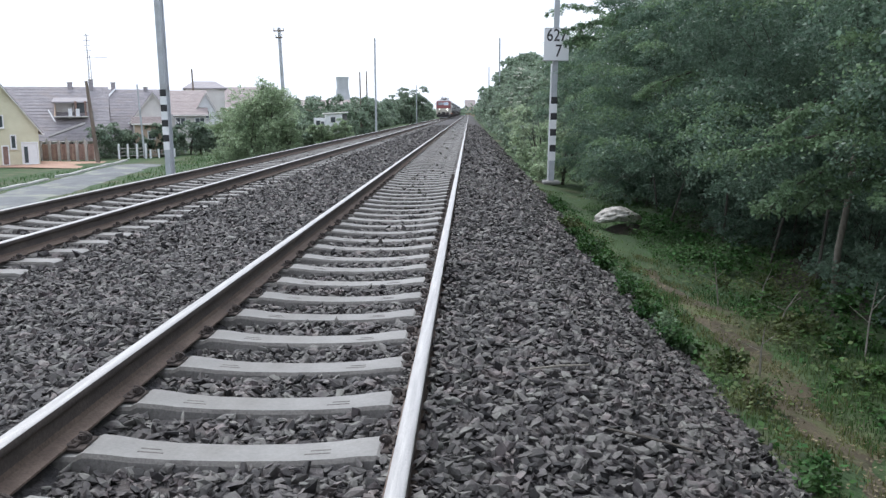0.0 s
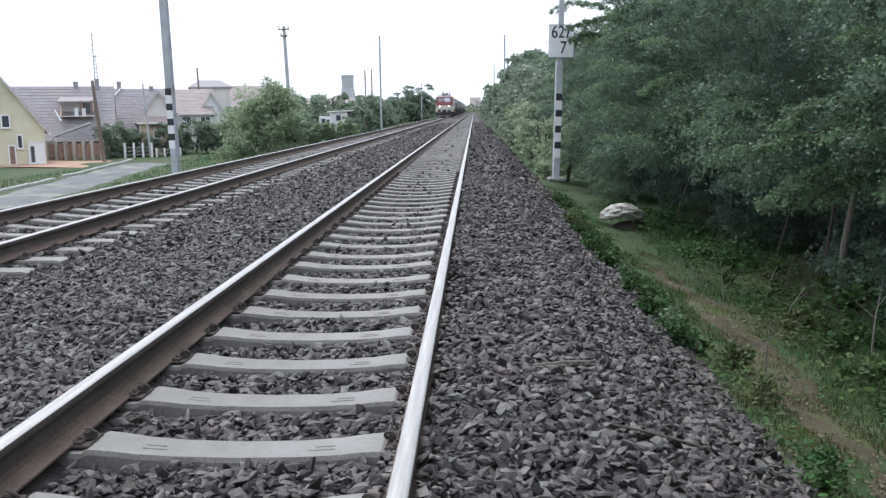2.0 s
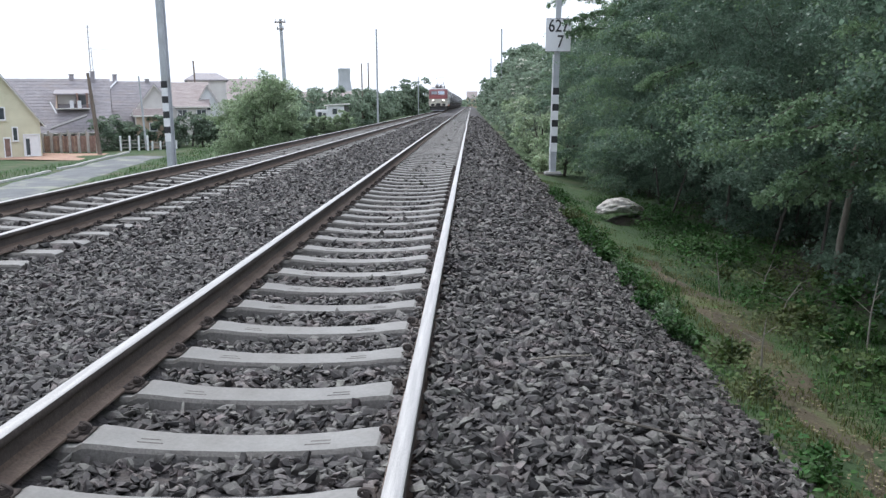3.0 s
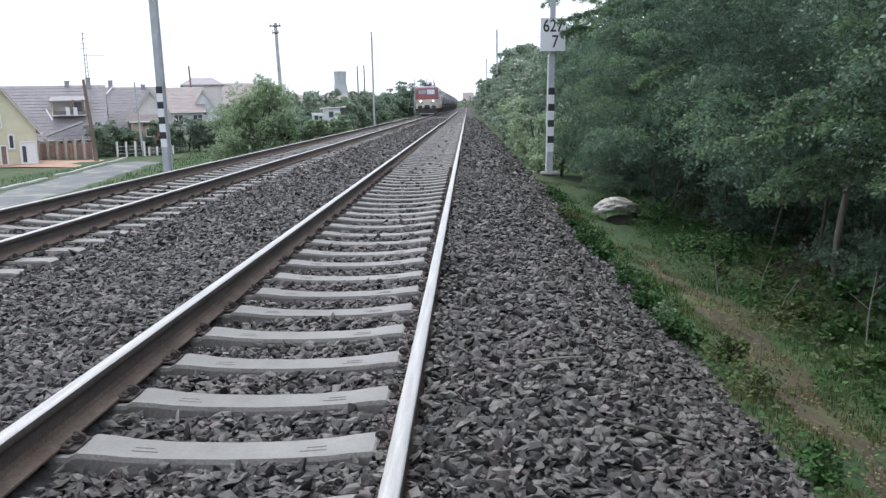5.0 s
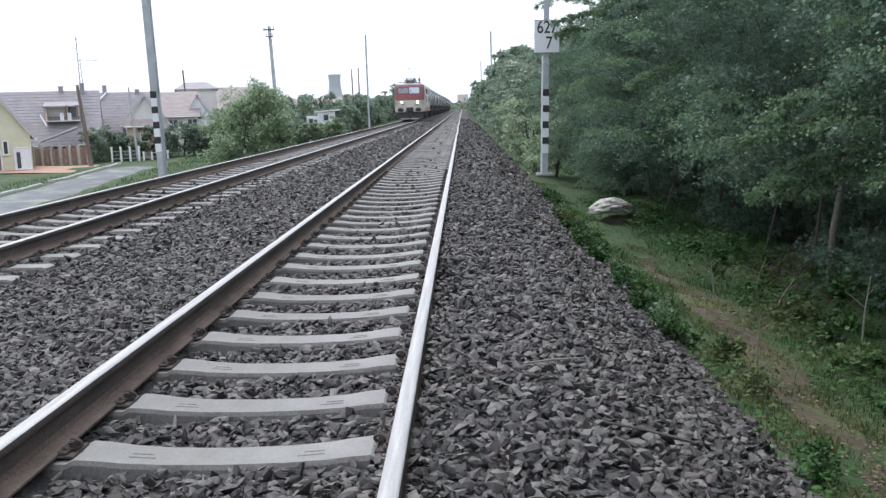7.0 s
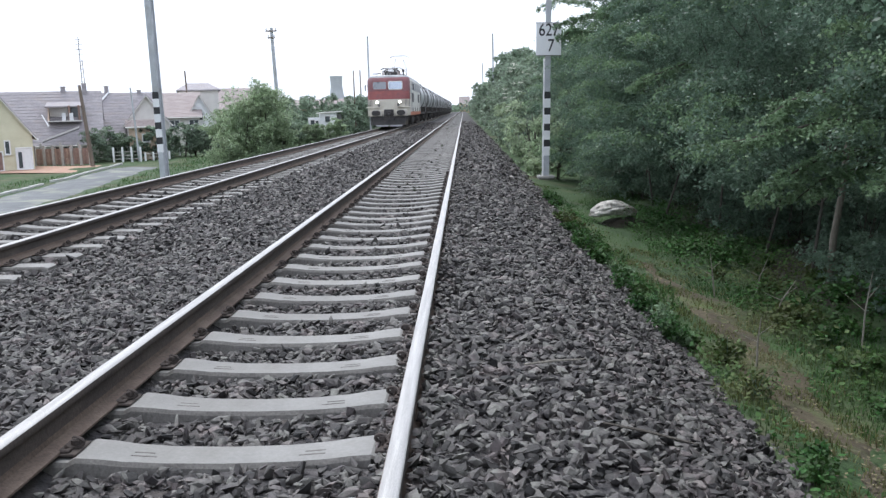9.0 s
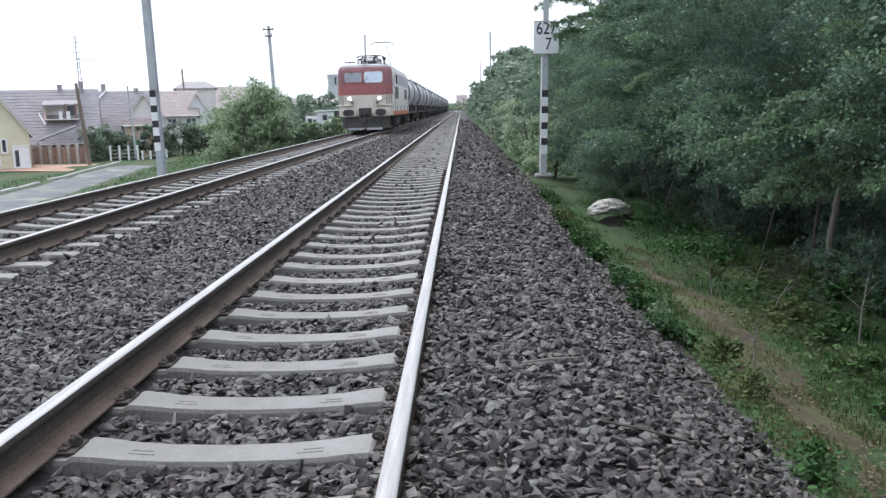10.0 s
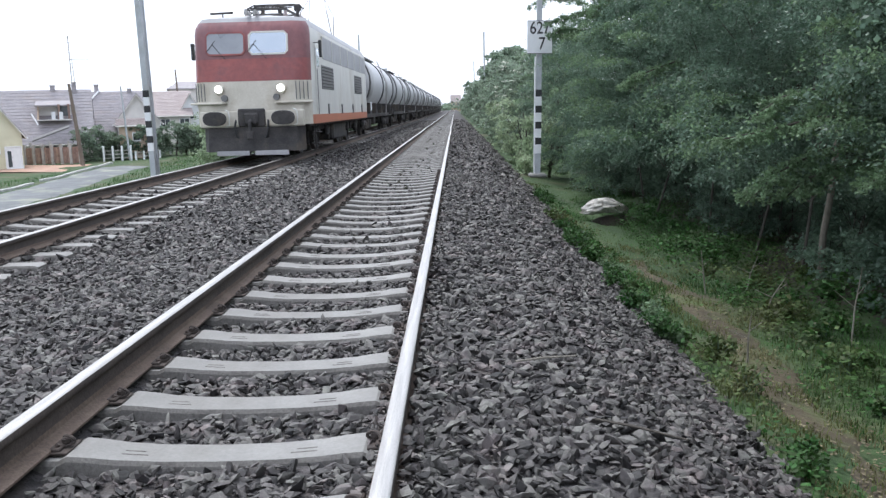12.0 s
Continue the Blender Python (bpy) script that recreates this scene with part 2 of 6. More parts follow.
# ---- building blocks ----
class Geo:
    """Collects vertices and faces of one mesh."""
    def __init__(self):
        self.v, self.f = [], []
    def add(self, vs, fs):
        o = len(self.v)
        self.v += [tuple(p) for p in vs]
        self.f += [tuple(i + o for i in q) for q in fs]
        return self
    def box(self, c, s, bev=0.0, m=None):
        hx, hy, hz = s[0] / 2, s[1] / 2, s[2] / 2
        b = min(bev, hx * 0.9, hy * 0.9, hz * 0.9)
        vs, fs = [], []
        if b <= 0:
            vs = [(x, y, z) for z in (-hz, hz) for y in (-hy, hy) for x in (-hx, hx)]
            fs = [(0, 2, 3, 1), (4, 5, 7, 6), (0, 1, 5, 4), (2, 6, 7, 3), (0, 4, 6, 2), (1, 3, 7, 5)]
        else:
            bm = bmesh.new()
            bmesh.ops.create_cube(bm, size=1)
            for p in bm.verts:
                p.co = Vector((p.co.x * 2 * hx, p.co.y * 2 * hy, p.co.z * 2 * hz))
            bmesh.ops.bevel(bm, geom=bm.edges[:], offset=b, segments=1, affect="EDGES")
            bm.verts.index_update()
            vs = [p.co.copy() for p in bm.verts]
            fs = [tuple(p.index for p in q.verts) for q in bm.faces]
            bm.free()
        if m is not None:
            vs = [m @ Vector(p) for p in vs]
        return self.add([(p[0] + c[0], p[1] + c[1], p[2] + c[2]) for p in vs], fs)
    def tube(self, pts, radii, n=8, cap=True):
        pts = [Vector(p) for p in pts]
        if not isinstance(radii, (list, tuple)):
            radii = [radii] * len(pts)
        vs, fs = [], []
        for i, p in enumerate(pts):
            d = (pts[min(i + 1, len(pts) - 1)] - pts[max(i - 1, 0)]).normalized()
            a = d.orthogonal().normalized() if i == 0 else (a - d * a.dot(d)).normalized()
            b = d.cross(a)
            for k in range(n):
                w = 2 * math.pi * k / n
                vs.append(p + (a * math.cos(w) + b * math.sin(w)) * radii[i])
        for i in range(len(pts) - 1):
            for k in range(n):
                fs.append((i * n + k, i * n + (k + 1) % n, (i + 1) * n + (k + 1) % n, (i + 1) * n + k))
        if cap:
            fs += [tuple(range(n - 1, -1, -1)), tuple((len(pts) - 1) * n + k for k in range(n))]
        return self.add(vs, fs)
    def rings(self, rings, closed=True, caps=False):
        n = len(rings[0])
        vs = [p for r in rings for p in r]
        fs = []
        for i in range(len(rings) - 1):
            for k in range(n if closed else n - 1):
                fs.append((i * n + k, i * n + (k + 1) % n, (i + 1) * n + (k + 1) % n, (i + 1) * n + k))
        if caps:
            fs += [tuple(range(n - 1, -1, -1)), tuple((len(rings) - 1) * n + k for k in range(n))]
        return self.add(vs, fs)
    def mesh(self, name, material, smooth=False):
        me = bpy.data.meshes.new(name)
        me.from_pydata([tuple(p) for p in self.v], [], self.f)
        me.materials.append(material)
        bm = bmesh.new()
        bm.from_mesh(me)
        bmesh.ops.recalc_face_normals(bm, faces=bm.faces[:])
        bm.to_mesh(me)
        bm.free()
        me.shade_flat()
        if smooth:
            me.polygons.foreach_set("use_smooth", [True] * len(me.polygons))
            me.set_sharp_from_angle(angle=radians(40))
        return me

def part(name, geo, material, parent, label="", smooth=False):
    ob = new(name, geo.mesh(name, material, smooth))
    ob.parent = parent
    return tagged(ob, label)

def thing(name, label, category, at=(0, 0, 0), rz=0, group="", kind=""):
    ob = new(name)
    ob.empty_display_size = 0.2
    ob.matrix_basis = pose(*at, 0, 0, rz)
    return tagged(ob, label, category, group, kind)

def single(name, geo, material, label, category, at=(0, 0, 0), rz=0, group="", kind="", smooth=False):
    ob = new(name, geo.mesh(name, material, smooth))
    ob.matrix_basis = pose(*at, 0, 0, rz)
    return tagged(ob, label, category, group, kind)

def fast_mesh(name, verts, faces, material, flat=False):
    """A large mesh from arrays; all faces have the same number of corners."""
    me = bpy.data.meshes.new(name)
    n, k = faces.shape
    me.vertices.add(len(verts))
    me.vertices.foreach_set("co", np.ascontiguousarray(verts, dtype=np.float32).ravel())
    me.loops.add(n * k)
    me.loops.foreach_set("vertex_index", faces.astype(np.int32).ravel())
    me.polygons.add(n)
    me.polygons.foreach_set("loop_start", np.arange(0, n * k, k, dtype=np.int32))
    me.update(calc_edges=True)
    me.materials.append(material)
    if flat:
        me.shade_flat()
    return me

def smooth01(a):
    a = np.clip(a, 0, 1)
    return a * a * (3 - 2 * a)

# ---- ground: embankment with low land on the village side ----
TRACK2 = -4.228
def low_land(y):
    return -3.1 + 2.2 * smooth01((np.asarray(y, float) - 85) / 70)
def ground_z(x, y):
    x, y = np.asarray(x, float), np.asarray(y, float)
    low = low_land(y)
    left = -0.85 + (low + 0.85) * smooth01((-6.8 - x) / 11)
    right = -0.70 - 0.28 * np.clip((x - 2.5) / 1.2, 0, 1)
    z = np.where(x < -4, left, np.where(x > 2.4, right, -0.9))
    return z + 0.05 * np.sin(x * 1.7 + np.sin(y * 0.9)) * np.sin(y * 0.53 + x) * (np.abs(x) < 60)

def grid_mesh(name, xs, ys, zf, material):
    X, Y = np.meshgrid(xs, ys)
    Z = zf(X, Y)
    nx, ny = len(xs), len(ys)
    i = np.arange(nx * ny).reshape(ny, nx)
    f = np.stack([i[:-1, :-1], i[:-1, 1:], i[1:, 1:], i[1:, :-1]], -1).reshape(-1, 4)
    me = fast_mesh(name, np.stack([X, Y, Z], -1).reshape(-1, 3), f, material)
    me.polygons.foreach_set("use_smooth", [True] * len(me.polygons))
    return me

gx = np.concatenate([[-3000, -1200, -500, -250, -150, -100, -75], np.arange(-60, -18, 2.0), np.arange(-18, -6, 0.6), np.arange(-6, 2.4, 1.4), np.arange(2.45, 6, 0.2), np.arange(6, 20, 1.5), [25, 40, 80, 200, 600, 3000]])
gy = np.concatenate([[-3000, -800, -200, -60, -30], np.arange(-20, 2, 2), np.arange(2, 26, 0.35), np.arange(26, 170, 3.0), [190, 230, 300, 400, 600, 1000, 1800, 4000]])
ground = tagged(new("ground", grid_mesh("ground", gx, gy, ground_z, M["soil"])), "grassy ground falling away from the railway embankment", "ground", kind="structure")

def strip(name, x_of, half, ys, zlift, material, label):
    g = Geo()
    rings = []
    for y in ys:
        c, h = x_of(y), half(y)
        rings.append([(c + h * u, y, float(ground_z(c + h * u, y)) + zlift * (1 - u ** 4) - 0.01 * u ** 4) for u in np.linspace(-1, 1, 7)])
    g.rings(rings, closed=False)
    return single(name, g, material, label, name.split("_")[-1], kind="structure", smooth=True)

def path_x(y):
    return 3.24 + 0.02 * min(y, 12) + 0.10 * math.sin(y * 0.9 + 0.6) + 0.05 * math.sin(y * 2.9)
strip("path", lambda y: path_x(y), lambda y: 0.07 + 0.2 * max(0.0, math.sin((y - 3.0) / 8.3 * math.pi)) + 0.06 * math.sin(y * 7.7) + 0.07 * math.sin(y * 2.3) + 0.05 * math.sin(y * 5.1), np.arange(3.3, 11.4, 0.2), 0.012, M["path"], "narrow trodden earth path along the embankment")

# litter strip whose dark colour also stands in for shade under the trees
strip("woodland_floor", lambda y: 8.6, lambda y: 3.7 + 0.25 * math.sin(y * 0.8) + 0.15 * math.sin(y * 2.1), np.arange(-6, 60, 0.8), 0.03, M["litter"], "leaf litter on the wood's floor, darkened for the shade")
# ballast bed with shoulders
PROFILE = [(-6.75, -0.86), (-5.95, -0.30), (-5.5, -0.25), (-4.95, -0.232), (-4.23, -0.245), (-3.5, -0.222), (-2.9, -0.21), (-2.1, -0.225), (-1.5, -0.175), (-1.2, -0.155), (-0.92, -0.145), (-0.83, -0.135), (-0.78, -0.17), (-0.65, -0.232), (0, -0.245), (0.65, -0.232), (0.785, -0.15), (0.82, -0.075), (0.92, -0.10), (1.2, -0.145), (1.65, -0.185), (2.1, -0.37), (2.68, -0.72), (2.85, -0.80)]
PX, PZ = np.array([p[0] for p in PROFILE]), np.array([p[1] for p in PROFILE])
def bed_z(x, y):
    fill = 0.026 * np.clip((np.asarray(x, float) + 0.55) / 0.7, 0, 1) * (np.asarray(x, float) < 0.68) * np.clip((14 - np.asarray(y, float)) / 4, 0, 1)
    return np.interp(x, PX, PZ) + fill + 0.012 * np.sin(3.1 * x + np.sin(2.3 * y)) * np.sin(2.7 * y + x)
by = np.concatenate([np.arange(-30, 0, 3), np.arange(0, 40, 0.5), np.arange(40, 200, 5.0), [200, 260, 330, 420]])
ballast = tagged(new("ballast_bed", grid_mesh("ballast_bed", np.arange(-6.75, 2.86, 0.08), by, lambda x, y: bed_z(x, y) - 0.02, M["bed"])), "dark grey crushed stone ballast bed under two tracks", "ballast", kind="structure")

# ---- rails ----
def rail_profile():
    half = [(0.0, 0.0), (0.027, -0.001), (0.034, -0.006), (0.036, -0.014), (0.036, -0.034), (0.030, -0.042), (0.010, -0.052), (0.0085, -0.12), (0.016, -0.142), (0.070, -0.158), (0.075, -0.162), (0.075, -0.172)]
    return half + [(-x, z) for x, z in reversed(half) if x > 0]
def rail(x0):
    pr = rail_profile()
    ys = [-25, 0, 22] + list(range(26, 120, 3)) + [120, 160, 260, 400]
    crook = 0.026 if abs(x0) < 1 else 0.0
    def off(y):
        return crook * (math.sin(0.31 * y + 1.0) + 0.6 * math.sin(0.83 * y)) * min(1.0, max(0.0, (y - 28) / 30))
    g = Geo()
    g.rings([[(x + off(y), y, z) for x, z in pr] for y in ys], caps=True)
    ob = single("rail", g, M["railside"], "steel railway rail with rusty sides and polished head", "rail", (x0, 0, 0), group="rails", smooth=True)
    ob.data.materials.append(M["railfoot"])
    for p in ob.data.polygons:
        if p.center.z < -0.128:
            p.material_index = 1
    top = [p for p in pr if p[1] > -0.013]
    top = sorted(top)
    h = Geo()
    h.rings([[(x + off(y), y, z + 0.0012) for x, z in top] + [(x + off(y), y, z - 0.004) for x, z in reversed(top)] for y in ys], caps=True)
    part("running_surface", h, M["railtop"], ob, "polished bright running surface", smooth=True)
    return ob
for xr in (-0.7525, 0.7525, TRACK2 - 0.7525, TRACK2 + 0.7525):
    rail(xr)

# ---- sleepers with fastenings ----
def sleeper_geo():
    st = []
    for x, zt, wt in [(1.25, -0.20, 0.085), (1.21, -0.186, 0.10), (0.92, -0.185, 0.105), (0.64, -0.189, 0.105), (0.605, -0.171, 0.105), (0.52, -0.178, 0.10), (0.42, -0.192, 0.095), (0.25, -0.204, 0.09), (0.0, -0.209, 0.088)]:
        st.append((x, zt, wt))
    st = [(-x, z, w) for x, z, w in st] + [(x, z, w) for x, z, w in reversed(st[:-1])]
    g = Geo()
    g.rings([[(x, -w - 0.045, -0.40), (x, -w - 0.012, z - 0.018), (x, -w, z), (x, w, z), (x, w + 0.012, z - 0.018), (x, w + 0.045, -0.40)] for x, z, w in st], caps=True)
    return g
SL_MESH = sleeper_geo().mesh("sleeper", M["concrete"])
SL_MESH.materials.append(M["dim_concrete"])
# side faces get a darker concrete: side shade put into colour, with ballast dust
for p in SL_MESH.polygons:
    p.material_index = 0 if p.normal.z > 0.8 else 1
def clip_geo():
    g = Geo()
    pts = []
    for k in range(15):
        a = -0.4 + 6.6 * k / 14
        pts.append((0.030 * math.cos(a) - 0.005, (-0.045 + 0.09 * k / 14) + 0.012 * math.sin(a * 1.0), 0.022 + 0.017 * math.sin(a)))
    g.tube(pts, 0.008, 6)
    g.tube([(0.0, 0, -0.01), (0.0, 0, 0.038)], 0.013, 6)
    g.tube([(0.0, 0, 0.016), (0.0, 0, 0.034)], 0.021, 6)
    g.box((0.028, 0, 0.0), (0.05, 0.13, 0.022), 0.005)
    return g
CLIP = clip_geo().mesh("rail_clip", M["rust"], True)
SEAT = Geo().box((0, 0, 0), (0.27, 0.15, 0.012), 0.003).mesh("base_plate", M["rust"])
def stamp(side):
    """Worn cast-in lettering on the sloping shoulder, too worn to read."""
    tilt = pose(0, 0, 0, 0, -4 * side).to_3x3()
    g = Geo()
    for x, y, w in ((0.352, -0.03, 0.11), (0.36, 0.005, 0.085)):
        g.box((side * x, y, -0.1972 - 0.07 * (0.36 - x)), (w, 0.009, 0.006), 0.001, tilt)
    return g.mesh("stamp_mark", M["dim_concrete"])
STAMP, STAMP2 = stamp(-1), stamp(1)
def sleeper(cx, y, clips, tilt):
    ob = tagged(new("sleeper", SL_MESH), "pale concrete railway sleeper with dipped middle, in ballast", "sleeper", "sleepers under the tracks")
    ob.matrix_basis = pose(cx, y, random.uniform(-0.004, 0.004), 0, 0, tilt)
    if clips and y < 10:
        for me in (STAMP, STAMP2):
            new("stamp_mark", me).parent = ob
    if clips:
        for s in (-1, 1):
            pl = new("base_plate", SEAT)
            pl.parent, pl.location = ob, (s * 0.7525, 0, -0.1735)
            for q in (-1, 1):
                c = new("rail_clip", CLIP)
                c.parent = ob
                c.matrix_basis = pose(s * 0.7525 + q * 0.105, 0, -0.165, 0, 0, 180 if q > 0 else 0)
PITCH, FIRST = 0.597, 3.37
for k in range(-36, 110):
    sleeper(random.uniform(-0.012, 0.012), FIRST + k * PITCH, -3 <= k < 26, random.uniform(-0.4, 0.4))
for k in range(-36, 110):
    sleeper(TRACK2 + random.uniform(-0.015, 0.015), 3.2 + k * PITCH, 6 <= k < 22, random.uniform(-0.5, 0.5))
far = Geo()
for cx in (0, TRACK2):
    for k in range(110, 500):
        far.box((cx, FIRST + k * PITCH, -0.26), (2.5, 0.2, 0.13))
single("distant_sleepers", far, M["concrete"], "row of pale concrete sleepers far along the line", "sleepers", kind="stuff")

# ---- electric locomotive ----
def outline(z):
    """Plan of the body at height z; the nose tapers, the screen leans back, the roof closes in."""
    rake = 0.0 if z < 2.0 else 0.14 * (z - 2.0)
    inn = 0.0 if z < 3.28 else 0.95 * (z - 3.28) ** 1.5
    r = rake + max(0.0, (z - 3.3)) * 0.5
    L = 14.9
    corner = [(1.13 - inn * 0.4, r), (1.34 - inn * 0.7, 0.08 + r), (1.45 - inn * 0.9, 0.24 + r * 0.8), (1.50 - inn, 0.48 + r * 0.5), (1.515 - inn, 0.8)]
    right = corner + [(x, L - y) for x, y in reversed(corner)]
    return [(-corner[0][0], r)] + right + [(-x, y) for x, y in reversed(right)][:-1]
FRONT, REAR = [17, 18, 19, 0, 1, 2, 3, 4], [7, 8, 9, 10, 11, 12, 13, 14]
def shell(zs, idx, grow=0.0):
    g = Geo()
    def row(z, e):
        o = outline(z)
        pts = []
        for i in idx:
            x, y = o[i]
            cx, cy = 0.0, 7.45
            pts.append((x * (1 + e / 1.5), cy + (y - cy) * (1 + e / 7.45), z))
        return pts
    g.rings([row(z, grow) for z in zs], closed=False)
    g.rings([row(z, grow - 0.03) for z in zs], closed=False)
    return g
def wheelset(parent, y, r, wheels):
    ax = new("wheelset")
    ax.parent = parent
    g = Geo().tube([(-0.98, 0, 0), (0.98, 0, 0)], 0.08, 10)
    a = g.mesh("axle", M["under"], True)
    a_ob = new("axle", a)
    a_ob.parent = ax
    for s in (-1, 1):
        w = Geo()
        prof = [(-0.07, 0.15), (-0.05, 0.2), (-0.02, 0.3), (-0.03, r * 0.86), (-0.068, r * 0.9), (-0.068, r), (0.055, r + 0.0), (0.065, r + 0.028), (0.075, r * 0.9), (0.02, r * 0.84), (0.0, 0.3), (0.05, 0.2), (0.07, 0.12)]
        rings = []
        for k in range(24):
            t = 2 * math.pi * k / 24
            rings.append([(-s * px, pr * math.cos(t), pr * math.sin(t)) for px, pr in prof])
        rings.append(rings[0])
        w.rings(rings, closed=False)
        wo = part("wheel", w, M["under"], ax, smooth=True)
        wo.location = (s * 0.7525, 0, 0)
    ax.location = (0, y, r)
    wheels.append((ax, y, r))
def bogie(parent, y, base, r, wheels, outside=1.05):
    b = Geo()
    for s in (-1, 1):
        b.box((s * outside, y, r + 0.12), (0.12, base + 1.5, 0.22), 0.03)
        for e in (-1, 1):
            b.box((s * outside, y + e * base / 2, r), (0.24, 0.36, 0.34), 0.05)
            b.tube([(s * (outside + 0.08), y + e * (base / 2 - 0.45), r - 0.12), (s * (outside + 0.08), y + e * (base / 2 - 0.45), r + 0.28)], 0.09, 8)
            b.tube([(s * outside, y + e * (base / 2 + 0.62), 0.28), (s * outside, y + e * (base / 2 + 0.62), r + 0.1)], 0.04, 6)
    b.box((0, y, r + 0.15), (2.0, 0.5, 0.2), 0.03)
    part("bogie_frame", b, M["under"], parent)
    for e in (-1, 1):
        wheelset(parent, y + e * base / 2, r, wheels)
def buffer_pair(parent, y, facing):
    for s in (-0.875, 0.875):
        g = Geo().tube([(s, y + facing * 0.5, 1.05), (s, y + facing * 0.18, 1.05)], 0.14, 14)
        g.tube([(s, y + facing * 0.2, 1.05), (s, y + facing * 0.05, 1.05)], 0.10, 14)
        bo = part("buffer", g, M["under"], parent, "black steel buffer", True)
        h = Geo()
        ring = []
        for k in range(20):
            t = 2 * math.pi * k / 20
            cx, cz = math.cos(t), math.sin(t)
            p = 2.6
            d = (abs(cx) ** p + abs(cz) ** p) ** (-1 / p)
            ring.append((s + 0.30 * d * cx, 1.05 + 0.18 * d * cz))
        h.rings([[(x, y + facing * 0.05, z) for x, z in ring], [(x, y + facing * 0.02, z) for x, z in ring], [(s + (x - s) * 0.9, y, 1.05 + (z - 1.05) * 0.9) for x, z in ring]], caps=True)
        part("buffer_plate", h, M["under"], bo, smooth=True)
def pantograph_base(parent, y, label):
    """Frame on four insulators with a drive box; the arms are hung on it."""
    f = Geo()
    for s in (-0.55, 0.55):
        f.tube([(s, y - 0.9, 4.02), (s, y + 0.9, 4.02)], 0.025, 6)
    for e in (-0.8, 0.8):
        f.tube([(-0.6, y + e, 4.03), (0.6, y + e, 4.03)], 0.025, 6)
    po = part("pantograph", f, M["under"], parent, label)
    for s in (-0.55, 0.55):
        for e in (-0.8, 0.8):
            part("insulator", Geo().tube([(s, y + e, 3.60), (s, y + e, 3.72), (s, y + e, 3.84), (s, y + e, 4.0)], [0.05, 0.085, 0.06, 0.05], 8), M["tile_red"], po, "brown porcelain insulator", True)
    part("drive_box", Geo().box((0, y, 3.86), (0.9, 1.0, 0.2), 0.04), M["under"], po)
    return po
def pantograph(parent, y, flip):
    po = pantograph_base(parent, y, "folded black roof pantograph")
    for s in (-0.55, 0.55):
        part("lower_arm", Geo().tube([(s, y + flip * 0.8, 4.06), (s * 0.6, y - flip * 0.7, 4.16)], 0.03, 6), M["under"], po)
        part("upper_arm", Geo().tube([(s * 0.6, y - flip * 0.7, 4.16), (s * 0.85, y + flip * 0.6, 4.28)], 0.022, 6), M["under"], po)
        part("brace", Geo().tube([(-s * 0.9, y - 0.6, 4.1), (s * 0.9, y + 0.5, 4.22)], 0.02, 5), M["under"], po)
    for x, dy in ((0.3, -0.3), (-0.3, 0.2)):
        part("cylinder", Geo().tube([(x, y + dy, 3.9), (x, y + dy, 4.12)], 0.06, 8), M["under"], po, smooth=True)
    for e in (0.45, 0.75):
        part("contact_strip", Geo().tube([(-0.82, y + flip * e, 4.20), (-0.6, y + flip * e, 4.30), (0.6, y + flip * e, 4.30), (0.82, y + flip * e, 4.20)], 0.022, 6), M["under"], po)
def raised_pantograph(parent, y):
    po = pantograph_base(parent, y, "raised black roof pantograph")
    for s in (-0.55, 0.55):
        for e in (-1, 1):
            part("lower_arm", Geo().tube([(s, y + e * 0.25, 4.05), (s * 0.9, y + e * 0.95, 4.85)], 0.017, 6), M["under"], po)
            part("upper_arm", Geo().tube([(s * 0.9, y + e * 0.95, 4.85), (s * 0.5, y, 5.5)], 0.01, 6), M["under"], po)
    for e in (-0.2, 0.2):
        part("contact_strip", Geo().tube([(-0.78, y + e, 5.50), (-0.62, y + e, 5.62), (-0.5, y + e, 5.66), (0.5, y + e, 5.66), (0.62, y + e, 5.62), (0.78, y + e, 5.50)], 0.016, 6), M["under"], po)

